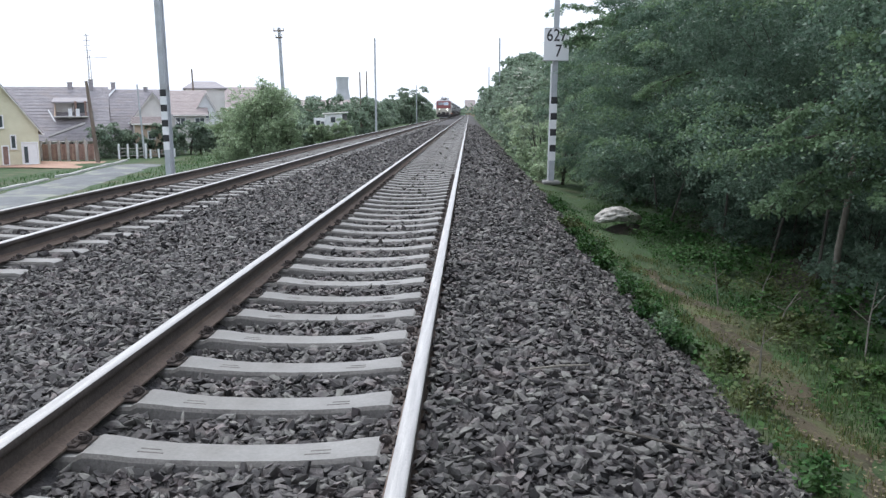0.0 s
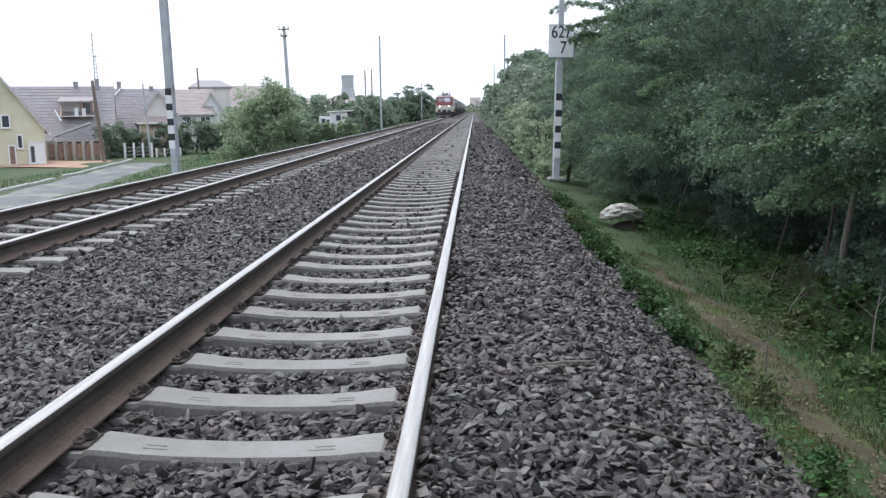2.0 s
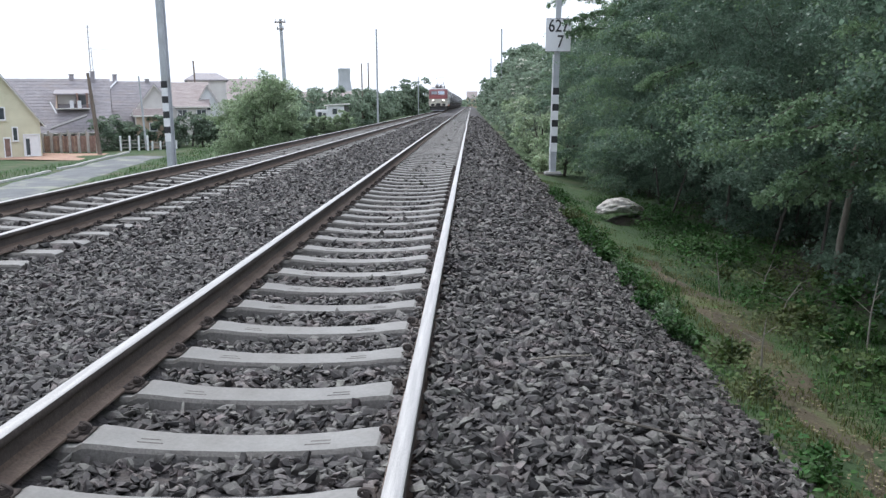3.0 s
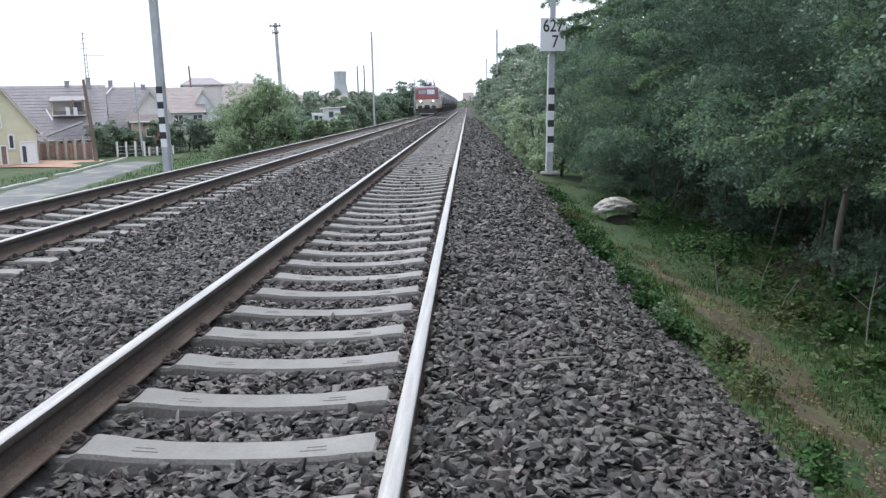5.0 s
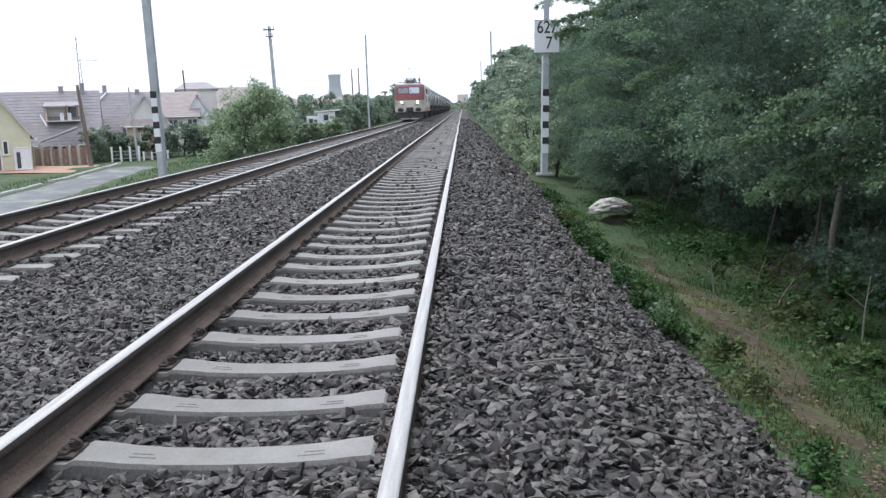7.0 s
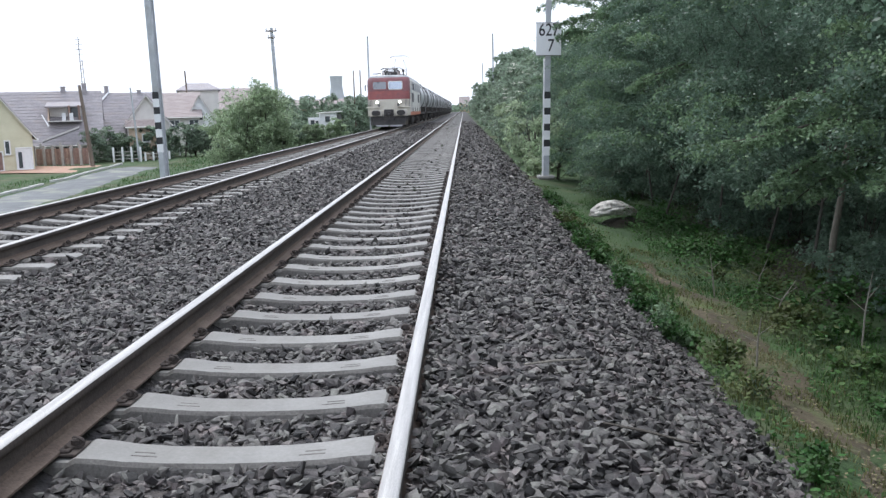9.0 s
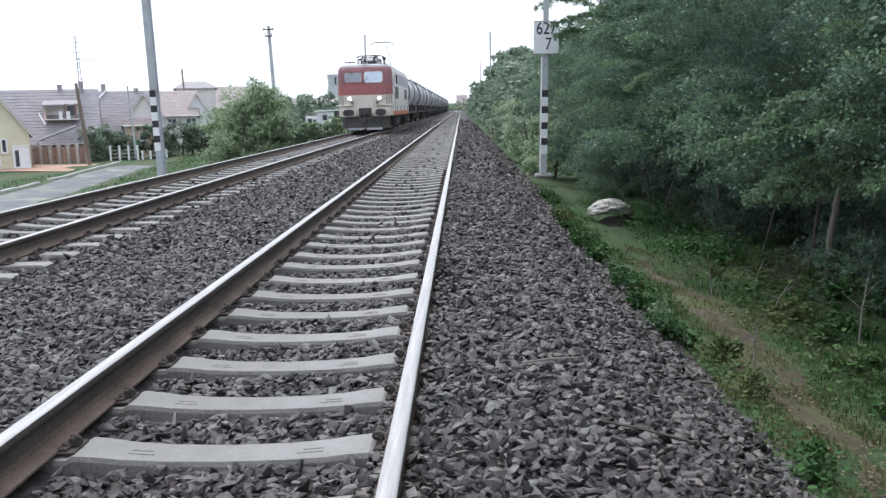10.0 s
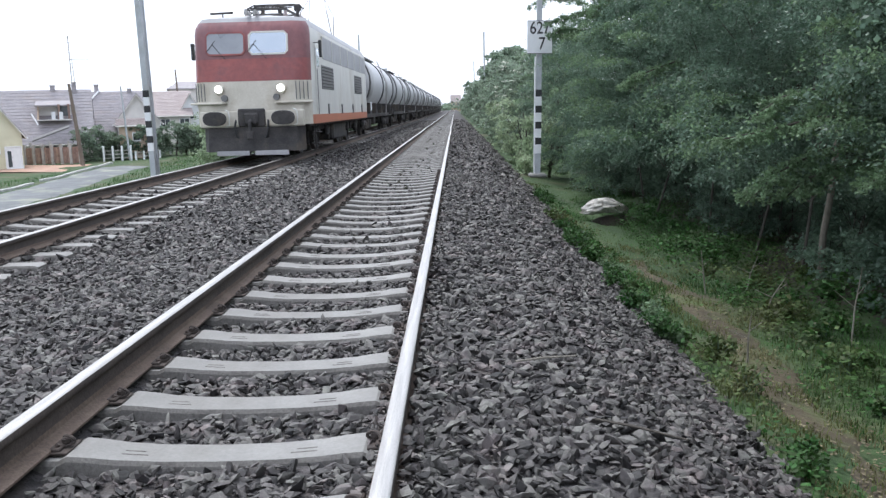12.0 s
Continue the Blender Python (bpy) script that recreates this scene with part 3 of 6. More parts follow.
def locomotive():
    lo = thing("locomotive", "electric locomotive in faded red, cream and dirty white, headlamps lit", "train")
    wheels = []
    part("nose_lower", shell([0.86, 1.0, 1.5, 1.99], FRONT), M["loco_cream"], lo, "dusty cream lower cab front", True)
    part("nose_upper", shell([1.99, 2.3, 2.56], FRONT, 0.004), M["loco_red"], lo, "faded red cab front with darker grime", True)
    part("window_band", shell([2.56, 2.8, 3.2, 3.36, 3.45, 3.5], FRONT, 0.004), M["loco_maroon"], lo, "dull maroon paint round the windscreens", True)
    part("rear_lower", shell([0.86, 1.0, 1.5, 1.99], REAR), M["loco_cream"], lo)
    part("rear_upper", shell([1.99, 2.6, 3.2, 3.36], REAR), M["loco_red"], lo)
    for name, idx in (("side_panel", [4, 5, 6, 7]), ("side_panel", [14, 15, 16, 17])):
        part(name, shell([1.10, 1.5, 2.2, 3.15, 3.36], idx), M["loco_white"], lo, "dirty white body side")
        part("side_stripe", shell([0.86, 0.98, 1.10], idx), M["loco_stripe"], lo, "orange red stripe along the sill")
    roof = Geo()
    levels = [3.36, 3.45, 3.53, 3.60]
    roof.rings([[(x, y, z) for x, y in outline(z)] for z in levels])
    o = outline(3.60)
    roof.rings([[(x, y, 3.60) for x, y in o], [(x * 0.45, 7.45 + (y - 7.45) * 0.96, 3.68) for x, y in o]], caps=True)
    part("roof", roof, M["loco_grey"], lo, "grey painted curved roof", True)
    # windscreens; the left pane's weaker reflection is put into a duller colour
    for s in (-1, 1):
        g = Geo()
        x0, x1 = (0.03, 0.96) if s > 0 else (-1.08, -0.14)
        def pt(x, z, d):
            return (x, 0.14 * (z - 2.0) - d, z)
        def rr(d, e, c):
            a, b, lo_, hi = x0 - e, x1 + e, 2.69 - e, 3.20 + e
            return [pt(a + c, lo_, d), pt(b - c, lo_, d), pt(b, lo_ + c, d), pt(b, hi - c, d), pt(b - c, hi, d), pt(a + c, hi, d), pt(a, hi - c, d), pt(a, lo_ + c, d)]
        g.rings([rr(0.006, 0.0, 0.06), rr(0.022, 0.0, 0.06)], caps=True)
        ws = part("windscreen", g, M["windscreen" if s > 0 else "dull_screen"], lo, "sky-reflecting windscreen" if s > 0 else "windscreen coloured duller for its weaker reflection")
        f = Geo().rings([rr(0.0, 0.045, 0.09), rr(0.03, 0.045, 0.09), rr(0.03, 0.0, 0.06), rr(0.0, 0.0, 0.06), rr(0.0, 0.045, 0.09)])
        part("window_seal", f, M["loco_red"] if s < 0 else M["loco_white"], ws, "painted window frame")
        wx = x0 + 0.3 if s > 0 else x0 + 0.35
        part("wiper", Geo().tube([pt(wx + 0.12, 2.55, 0.05), pt(wx - 0.2, 2.92, 0.05)], 0.008, 5).tube([pt(wx - 0.38, 2.72, 0.045), pt(wx - 0.14, 3.02, 0.045)], 0.007, 5), M["black"], ws)
    # headlamps
    for s in (-0.8, 0.8):
        hb = part("headlamp", Geo().tube([(s, 0.02, 1.80), (s, -0.12, 1.80)], [0.15, 0.13], 18), M["loco_cream"], lo, "round lit headlamp", True)
        part("lamp_glass", Geo().tube([(s, -0.11, 1.80), (s, -0.128, 1.80)], 0.086, 18), M["lamp"], hb, "bright lamp glass")
        part("tail_lamp", Geo().tube([(s * 0.84, 0.02, 1.57), (s * 0.84, -0.09, 1.57)], 0.085, 14), M["grille"], lo, "small dark tail lamp", True)
    for s in (-1, 1):
        part("step_shelf", Geo().box((s * 1.08, 0.12, 1.44), (0.95, 0.42, 0.05), 0.01, pose(0, 0, 0, 0, 0, s * 18).to_3x3()), M["loco_cream"], lo)
        for k in range(4):
            part("handrail", Geo().tube([(s * (1.18 + 0.09 * k), (-0.03, 0.0, 0.06, 0.17)[k], 1.5), (s * (1.18 + 0.09 * k), (-0.03, 0.0, 0.06, 0.17)[k], 1.95)], 0.014, 6), M["grille"], lo)
        part("mirror", Geo().box((s * 1.70, 0.95, 2.82), (0.07, 0.18, 0.44), 0.02).tube([(s * 1.50, 0.98, 2.98), (s * 1.70, 0.98, 2.98)], 0.012, 6), M["black"], lo, "black rear-view mirror")
        part("hose", Geo().tube([(s * 0.42, -0.05, 1.0), (s * 0.43, -0.16, 0.8), (s * 0.40, -0.14, 0.6), (s * 0.34, -0.06, 0.52)], 0.025, 7), M["black"], lo, smooth=True)
        # white loop added at each buffer as a painted highlight on its rim
        part("guard_loop", Geo().tube([(0.875 * s + dx, -dy, z) for dx, dy, z in ((0.24, 0.22, 1.27), (0.33, 0.26, 1.22), (0.35, 0.28, 1.05), (0.33, 0.26, 0.88), (0.24, 0.22, 0.84))], 0.02, 6), M["loco_white"], lo, "white loop standing in for light on the buffer rim", True)
    part("coupling", Geo().box((0, -0.06, 1.06), (0.70, 0.10, 0.46), 0.03).box((0, -0.14, 1.03), (0.36, 0.2, 0.30), 0.04).tube([(0, -0.2, 1.0), (0, -0.34, 0.95), (0, -0.34, 0.6)], 0.045, 8).box((0, -0.34, 0.62), (0.2, 0.09, 0.22), 0.03), M["under"], lo, "black screw coupling and hook")
    bb = Geo().box((0, 0.06, 1.03), (2.7, 0.2, 0.42), 0.03)
    part("buffer_beam", bb, M["loco_cream"], lo, "dusty cream buffer beam")
    buffer_pair(lo, -0.42, 1)
    plow = Geo()
    plow.rings([[(-1.32, 0.25, z0), (-1.15, -0.02 - d, z0), (0, -0.12 - d, z0), (1.15, -0.02 - d, z0), (1.32, 0.25, z0)] for z0, d in ((0.82, 0), (0.55, 0.02), (0.2, 0.08))], closed=False)
    plow.rings([[(-1.32, 0.29, z0), (-1.15, 0.03 - d, z0), (0, -0.06 - d, z0), (1.15, 0.03 - d, z0), (1.32, 0.29, z0)] for z0, d in ((0.82, 0), (0.55, 0.02), (0.2, 0.08))], closed=False)
    part("rail_guard", plow, M["under"], lo, "black sheet rail guard")
    for s in (-1, 1):
        part("guard_edge", Geo().box((s * 0.5, -0.17, 0.16), (0.86, 0.035, 0.12), 0.008, pose(0, 0, 0, 0, 0, s * 4).to_3x3()), M["loco_grey"], lo, "worn pale strip")
    # body sides
    for s in (-1, 1):
        X = s * 1.52
        part("cab_door", Geo().box((X, 1.45, 2.05), (0.03, 0.62, 1.75), 0.01), M["loco_white"], lo)
        part("cab_side_window", Geo().box((X + s * 0.006, 1.45, 2.62), (0.03, 0.46, 0.50), 0.01), M["windscreen"], lo)
        part("door_handrail", Geo().tube([(X + s * 0.06, 1.04, 1.1), (X + s * 0.06, 1.04, 2.3)], 0.015, 6), M["steel"], lo)
        part("upper_grille", Geo().box((X - s * 0.02, 8.2, 2.95), (0.05, 11.6, 0.62), 0.01), M["loco_grey"], lo, "grey louvred ventilation band")
        for k in range(7):
            part("louvre_frame", Geo().box((X + s * 0.01, 2.4 + k * 1.93, 2.95), (0.02, 0.05, 0.62)), M["loco_white"], lo)
        for y0, wd in ((3.3, 2.3), (11.2, 2.3)):
            gr = part("side_grille", Geo().box((X, y0, 2.13), (0.03, wd, 0.66), 0.01), M["grille"], lo, "dark square ventilation grille")
            for k in range(7):
                part("slat", Geo().box((X + s * 0.018, y0, 1.86 + k * 0.09), (0.014, wd - 0.1, 0.03)), M["under"], gr)
        for y0 in (3.2, 6.2, 9.2, 12.2):
            part("lifting_bracket", Geo().box((X + s * 0.01, y0, 1.24), (0.04, 0.1, 0.3), 0.01), M["grille"], lo)
        part("step_ladder", Geo().box((s * 1.42, 1.45, 0.62), (0.2, 0.5, 0.03)).box((s * 1.40, 1.45, 0.32), (0.2, 0.5, 0.03)).box((s * 1.42, 1.22, 0.55), (0.04, 0.03, 0.6)).box((s * 1.42, 1.68, 0.55), (0.04, 0.03, 0.6)), M["under"], lo)
    und = Geo().box((0, 7.45, 0.86), (2.86, 14.2, 0.14), 0.02).box((0, 7.45, 0.55), (2.5, 3.2, 0.6), 0.06)
    part("underframe", und, M["under"], lo, "oily black underframe and equipment boxes")
    bogie(lo, 3.6, 2.7, 0.62, wheels, 1.12)
    bogie(lo, 11.3, 2.7, 0.62, wheels, 1.12)
    # roof gear
    pantograph(lo, 3.2, 1)
    raised_pantograph(lo, 11.8)
    gear = Geo().box((0, 7.4, 3.80), (1.7, 4.6, 0.28), 0.06)
    part("roof_box", gear, M["loco_grey"], lo, "grey roof equipment box")
    for k in range(4):
        part("insulator", Geo().tube([(0.35, 5.2 + k * 0.5, 3.9), (0.35, 5.2 + k * 0.5, 4.0), (0.35, 5.2 + k * 0.5, 4.22)], [0.1, 0.06, 0.05], 10), M["tile_red"], lo, "brown porcelain insulator", True)
    part("horn", Geo().tube([(-0.05, 0.75, 3.72), (-0.05, 0.25, 3.72)], [0.03, 0.065], 10).tube([(0.15, 0.8, 3.74), (0.15, 0.35, 3.74)], [0.03, 0.06], 10), M["steel"], lo, "roof air horn", True)
    part("aerial", Geo().tube([(-0.85, 1.0, 3.6), (-0.85, 1.0, 3.78)], 0.02, 6).tube([(-1.15, 0.9, 3.78), (-0.55, 0.9, 3.80)], 0.03, 6), M["under"], lo)
    part("roof_vent", Geo().tube([(0.95, 2.1, 3.5), (0.95, 2.1, 4.0)], [0.04, 0.05], 8).box((0.95, 2.1, 4.02), (0.2, 0.16, 0.2), 0.04), M["under"], lo)
    return lo, wheels

def tank_wagon():
    w = thing("tank_wagon", "dirty grey tank wagon with dark bands and black underframe", "wagon", group="tank wagons of the train")
    wheels = []
    r, zc, L = 1.42, 2.42, 15.7
    g = Geo()
    prof = [(0.0, 0.02), (0.03, 0.5), (0.14, 1.0), (0.34, 1.3), (0.55, r), (L - 0.55, r), (L - 0.34, 1.3), (L - 0.14, 1.0), (L - 0.03, 0.5), (L, 0.02)]
    g.rings([[(pr * math.cos(2 * math.pi * k / 32), 0.85 + py, zc + pr * math.sin(2 * math.pi * k / 32)) for k in range(32)] for py, pr in prof], caps=True)
    part("tank", g, M["tank"], w, "dirty grey cylindrical tank", True)
    for y0 in (1.55, 8.7, 15.85):
        b = Geo()
        ring = lambda rad, yy: [(rad * math.cos(2 * math.pi * k / 32), yy, zc + rad * math.sin(2 * math.pi * k / 32)) for k in range(32)]
        b.rings([ring(r - 0.01, y0 - 0.16), ring(r + 0.05, y0 - 0.16), ring(r + 0.05, y0 + 0.16), ring(r - 0.01, y0 + 0.16)])
        part("tank_band", b, M["band"], w, "dark band round the tank", True)
    f = Geo()
    for s in (-1, 1):
        f.box((s * 1.0, 8.7, 1.02), (0.16, 16.2, 0.30), 0.02)
        for y0 in (2.6, 5.6, 8.7, 11.8, 14.8):
            f.box((s * 0.95, y0, 1.25), (0.7, 0.18, 0.5), 0.03)
        f.tube([(s * 1.25, 1.2, 0.85), (s * 1.25, 16.2, 0.85)], 0.03, 6)
    for y0 in (0.68, 16.72):
        f.box((0, y0, 1.03), (2.6, 0.2, 0.36), 0.02)
    f.tube([(0, 6.2, 0.62), (0, 11.2, 0.62)], 0.22, 12).box((0.6, 8.7, 0.65), (0.6, 0.9, 0.5), 0.04)
    part("underframe", f, M["under"], w, "black wagon underframe")
    part("manhole", Geo().tube([(0, 8.7, zc + r - 0.05), (0, 8.7, zc + r + 0.22)], 0.32, 16).tube([(0, 8.7, zc + r + 0.22), (0, 8.7, zc + r + 0.28)], 0.36, 16), M["tank"], w, smooth=True)
    part("roof_walk", Geo().box((0.55, 8.7, zc + r - 0.02), (0.35, 6.0, 0.04)), M["steel"], w)
    lad = Geo()
    for e in (-0.2, 0.2):
        lad.tube([(1.46, 9.6 + e, 0.9), (1.52, 9.6 + e, 2.6), (1.05, 9.6 + e, 3.75)], 0.02, 5)
    for k in range(9):
        lad.tube([(1.5, 9.4, 1.1 + 0.2 * k), (1.5, 9.8, 1.1 + 0.2 * k)], 0.014, 5)
    part("ladder", lad, M["steel"], w)
    plate = Geo().box((1.14, 4.4, 1.35), (0.02, 0.9, 0.4))
    part("data_plate", plate, M["white"], w, "small white data plate")
    buffer_pair(w, 0.02, 1)
    bogie(w, 3.3, 1.8, 0.46, wheels, 1.0)
    bogie(w, 14.1, 1.8, 0.46, wheels, 1.0)
    return w, wheels

LOCO, LOCO_WHEELS = locomotive()
WAGON, WAGON_WHEELS = tank_wagon()
CONSIST = [(LOCO, 0.0)]
for k in range(12):
    ob = WAGON if k == 0 else copy_thing(WAGON, pose(0, 0, 0))
    CONSIST.append((ob, 15.45 + k * 17.4))

# ---- line-side masts, sign and poles ----
def mast(x, y, z0, h, stripes, w=0.2, deep=None, lean=0.0, label="grey concrete railway mast with black and white bands"):
    m = thing("railway_mast", label, "mast", (x, y, z0), group="masts along the line")
    m.matrix_basis = pose(x, y, z0, 0, lean, 0)
    g = Geo()
    deep = deep or w
    # shallow H section
    def ring(z, s):
        a, b, c = w / 2 * s, deep / 2 * s, 0.035
        return [(-a, -b, z), (a, -b, z), (a, -b + c, z), (0.03, -b + c + 0.01, z), (0.03, b - c - 0.01, z), (a, b - c, z), (a, b, z), (-a, b, z), (-a, b - c, z), (-0.03, b - c - 0.01, z), (-0.03, -b + c + 0.01, z), (-a, -b + c, z)]
    g.rings([ring(0, 1.0), ring(h * 0.5, 0.96), ring(h, 0.9)], caps=True)
    part("shaft", g, M["mast"], m)
    part("footing", Geo().box((0, 0, 0.03), (0.40, 0.38, 0.09), 0.03), M["worn"], m, "concrete footing block")
    for z, hh, colour in stripes:
        b = Geo().box((0, -deep / 2 - 0.004, z), (w * 1.02, 0.008, hh))
        b.box((w / 2 + 0.0045, -deep / 2 + 0.014, z), (0.008, 0.03, hh)).box((-w / 2 - 0.0045, -deep / 2 + 0.014, z), (0.008, 0.03, hh))
        part("painted_band", b, M[colour], m, "black painted band" if colour == "black" else "white painted band")
    return m
def bands(z, n, b, w):
    out = []
    for k in range(n):
        out.append((z - b / 2, b, "black"))
        out.append((z - b - w / 2, w, "white"))
        z -= b + w
    return out

RX, RY, RZ = 2.88, 19.7, -0.44
rm = mast(RX, RY, RZ, 7.6, bands(1.97, 4, 0.155, 0.205), 0.122)
rm.matrix_basis = pose(RX, RY, RZ, 0, 1.2, 0)
sign = Geo().box((0, -0.13, 3.12), (0.56, 0.02, 0.72), 0.004)
plate = part("sign_plate", sign, M["white"], rm, "white enamel kilometre plate with black figures")
part("sign_bracket", Geo().box((0, -0.11, 3.35), (0.3, 0.03, 0.05)).box((0, -0.11, 2.9), (0.3, 0.03, 0.05)), M["steel"], rm)
for zz in (3.475, 2.765):
    part("sign_rim", Geo().box((0, -0.132, zz), (0.56, 0.026, 0.012)), M["grille"], rm)
part("conduit", Geo().tube([(-0.084, -0.05, 0.02), (-0.084, -0.05, 2.7)], 0.019, 8), M["white"], rm, "pale cable conduit", True)
def lettering(text, x, z, size, parent, y=-0.143):
    c = bpy.data.curves.new("inscription", "FONT")
    c.body, c.size, c.extrude, c.align_x, c.align_y = text, size, 0.002, "CENTER", "CENTER"
    c.offset = 0.003
    c.materials.append(M["black"])
    o = new("inscription", c)
    o.parent = parent
    o.matrix_basis = pose(x, y, z, 90, 0, 0) @ Matrix.Diagonal((0.84, 1.06, 1, 1))
    return tagged(o, "black painted figures " + text)
lettering("627", 0.0, 3.31, 0.36, rm)
lettering("7", 0.05, 2.97, 0.36, rm)

mast(-6.92, 22.4, -0.95, 8.4, bands(2.78, 4, 0.175, 0.215), 0.14, 0.34, -0.85)
mast(-6.8, 72, -1.0, 8.3, [], 0.14)
mast(-7.65, 142, -0.95, 6.6, [], 0.14)
mast(3.7, 77, -0.95, 8.6, [], 0.15)
mast(3.8, 122, -0.95, 8.4, [], 0.15)
def utility_pole(x, y, h, lean, arms=1, z=None, material="wood", r=0.13, label="grey utility pole with short crossarm and insulators"):
    z0 = float(ground_z(x, y)) if z is None else z
    u = thing("utility_pole", label, "pole", (x, y, z0), group="utility poles in the village")
    part("shaft", Geo().tube([(0, 0, -0.3), (lean * 0.5, 0, h * 0.5), (lean, 0, h)], [r, r * 0.85, r * 0.68], 10), M[material], u, smooth=True)
    for k in range(arms):
        zz = h - 0.25 - 0.5 * k
        a = part("crossarm", Geo().box((lean, -0.12, zz), (0.84 - 0.3 * k, 0.09, 0.1), 0.01), M["wood"], u)
        for s in (-0.36 + 0.14 * k, 0.36 - 0.14 * k):
            part("insulator", Geo().tube([(lean + s, -0.12, zz + 0.04), (lean + s, -0.12, zz + 0.12), (lean + s, -0.12, zz + 0.24)], [0.02, 0.055, 0.035], 8), M["white"], a, smooth=True)
    return u
utility_pole(-13.12, 66, 9.85, -0.30, 2, r=0.17, material="mast")
utility_pole(-31.2, 84, 7.2, -0.35, 0, r=0.11, material="mast", label="thin pale concrete pole beside the fence")
utility_pole(-33.5, 108, 9.3, -0.3, 0, r=0.14, label="weathered wooden pole among the houses")
utility_pole(-13.85, 118, 8.5, -0.05, 0, r=0.115, label="plain weathered utility pole")
utility_pole(-13.3, 121, 8.5, -0.05, 0, r=0.115, label="plain weathered utility pole")
utility_pole(-32.4, 76, 7.2, -0.6, 0, r=0.2, label="thick dark wooden pole leaning to one side")

# ---- village ----
def windows_on(parent, spec, y, mat_frame="white"):
    for u, z, w, h, kind in spec:
        name = "door" if "door" in kind else "window"
        fr = Geo()
        t = 0.1
        fr.box((u - w / 2, y - 0.03, z), (t, 0.14, h + t), 0.01).box((u + w / 2, y - 0.03, z), (t, 0.14, h + t), 0.01)
        fr.box((u, y - 0.03, z + h / 2), (w - t, 0.14, t), 0.01).box((u, y - 0.03, z - h / 2), (w - t, 0.14, t), 0.01)
        if w > 0.9 and "door" not in kind:
            fr.box((u, y - 0.02, z), (0.06, 0.08, h - t))
        wo = part(name, fr, M[mat_frame], parent, "white framed window" if "door" not in kind else "white framed door")
        leaf = part("pane" if "door" not in kind else "door_leaf", Geo().box((u, y - 0.005, z), (w - t, 0.04, h - t)), M[{"door": "fence_b", "wdoor": "white"}.get(kind, "pane")], wo)
        if kind == "wdoor":
            part("door_glass", Geo().box((u - 0.32, y - 0.035, z - 0.1), (0.3, 0.03, h - 0.5)), M["pane"], wo)
        if "door" not in kind:
            part("sill", Geo().box((u, y - 0.09, z - h / 2 - 0.07), (w + 0.25, 0.22, 0.05), 0.01), M["plaster_w"], wo)
def house(x, y, w, d, eave, ridge, axis, wall, roof, label, spec=(), z0=-3.1, over=0.35, chimneys=(), rz=0):
    """axis 'x': ridge across the view; 'y': gable to the railway; 'hip': low hipped roof. Origin at the middle of the front wall."""
    h = thing("house", label, "house", (x, y, z0), rz, group="houses of the village")
    hw = w / 2
    g = Geo()
    if axis == "y":
        prof = [(-hw, 0), (hw, 0), (hw, eave), (0, ridge - 0.08), (-hw, eave)]
        g.rings([[(px, 0, pz) for px, pz in prof], [(px, d, pz) for px, pz in prof]], caps=True)
        k = (ridge - eave) / hw
        for s in (-1, 1):
            r = Geo()
            e = [(0, ridge), (s * (hw + over), eave - k * over), (s * (hw + over), eave - k * over + 0.16), (0, ridge + 0.16)]
            r.rings([[(px, -0.3, pz) for px, pz in e], [(px, d + 0.3, pz) for px, pz in e]], caps=True)
            ro = part("roof", r, M[roof], h, "tiled roof slope")
            part("gutter", Geo().tube([(s * (hw + over + 0.04), -0.3, eave - k * over + 0.02), (s * (hw + over + 0.04), d + 0.3, eave - k * over + 0.02)], 0.08, 6), M["white"], ro, "white gutter")
            part("barge_board", Geo().rings([[(px, -0.33, pz - 0.1) for px, pz in e], [(px, -0.30, pz - 0.1) for px, pz in e]], caps=True), M["plaster_w"], ro)
    elif axis == "hip":
        g.box((0, d / 2, eave / 2), (w, d, eave))
        e = hw + over
        r = Geo().rings([[(-e, -over, eave), (e, -over, eave), (e, d + over, eave), (-e, d + over, eave)], [(-e, -over, eave + 0.14), (e, -over, eave + 0.14), (e, d + over, eave + 0.14), (-e, d + over, eave + 0.14)],
                         [(-hw * 0.55, d * 0.42, ridge), (hw * 0.55, d * 0.42, ridge), (hw * 0.55, d * 0.58, ridge), (-hw * 0.55, d * 0.58, ridge)]], caps=True)
        part("roof", r, M[roof], h, "low hipped roof")
    else:
        prof = [(0, 0), (d, 0), (d, eave), (d / 2, ridge - 0.08), (0, eave)]
        g.rings([[(-hw, py, pz) for py, pz in prof], [(hw, py, pz) for py, pz in prof]], caps=True)
        k = (ridge - eave) / (d / 2)
        for s in (-1, 1):
            ye = d / 2 + s * (d / 2 + over)
            e = [(d / 2, ridge), (ye, eave - k * over), (ye, eave - k * over + 0.16), (d / 2, ridge + 0.16)]
            r = Geo().rings([[(-hw - 0.3, py, pz) for py, pz in e], [(hw + 0.3, py, pz) for py, pz in e]], caps=True)
            ro = part("roof", r, M[roof], h, "tiled roof slope")
            # courses of tiles stand a little proud
            n = 17
            for q in range(1, n):
                f = q / n
                py, pz = d / 2 + (ye - d / 2) * f, ridge + (eave - k * over - ridge) * f
                part("tile_course", Geo().box((0, py, pz + 0.165), (w + 0.58, 0.05, 0.02)), M[roof], ro)
            part("gutter", Geo().tube([(-hw - 0.3, ye + s * 0.06, eave - k * over + 0.02), (hw + 0.3, ye + s * 0.06, eave - k * over + 0.02)], 0.08, 6), M["plaster_w"], ro)
    part("wall", g, M[wall], h, "plastered house walls")
    windows_on(h, spec, 0)
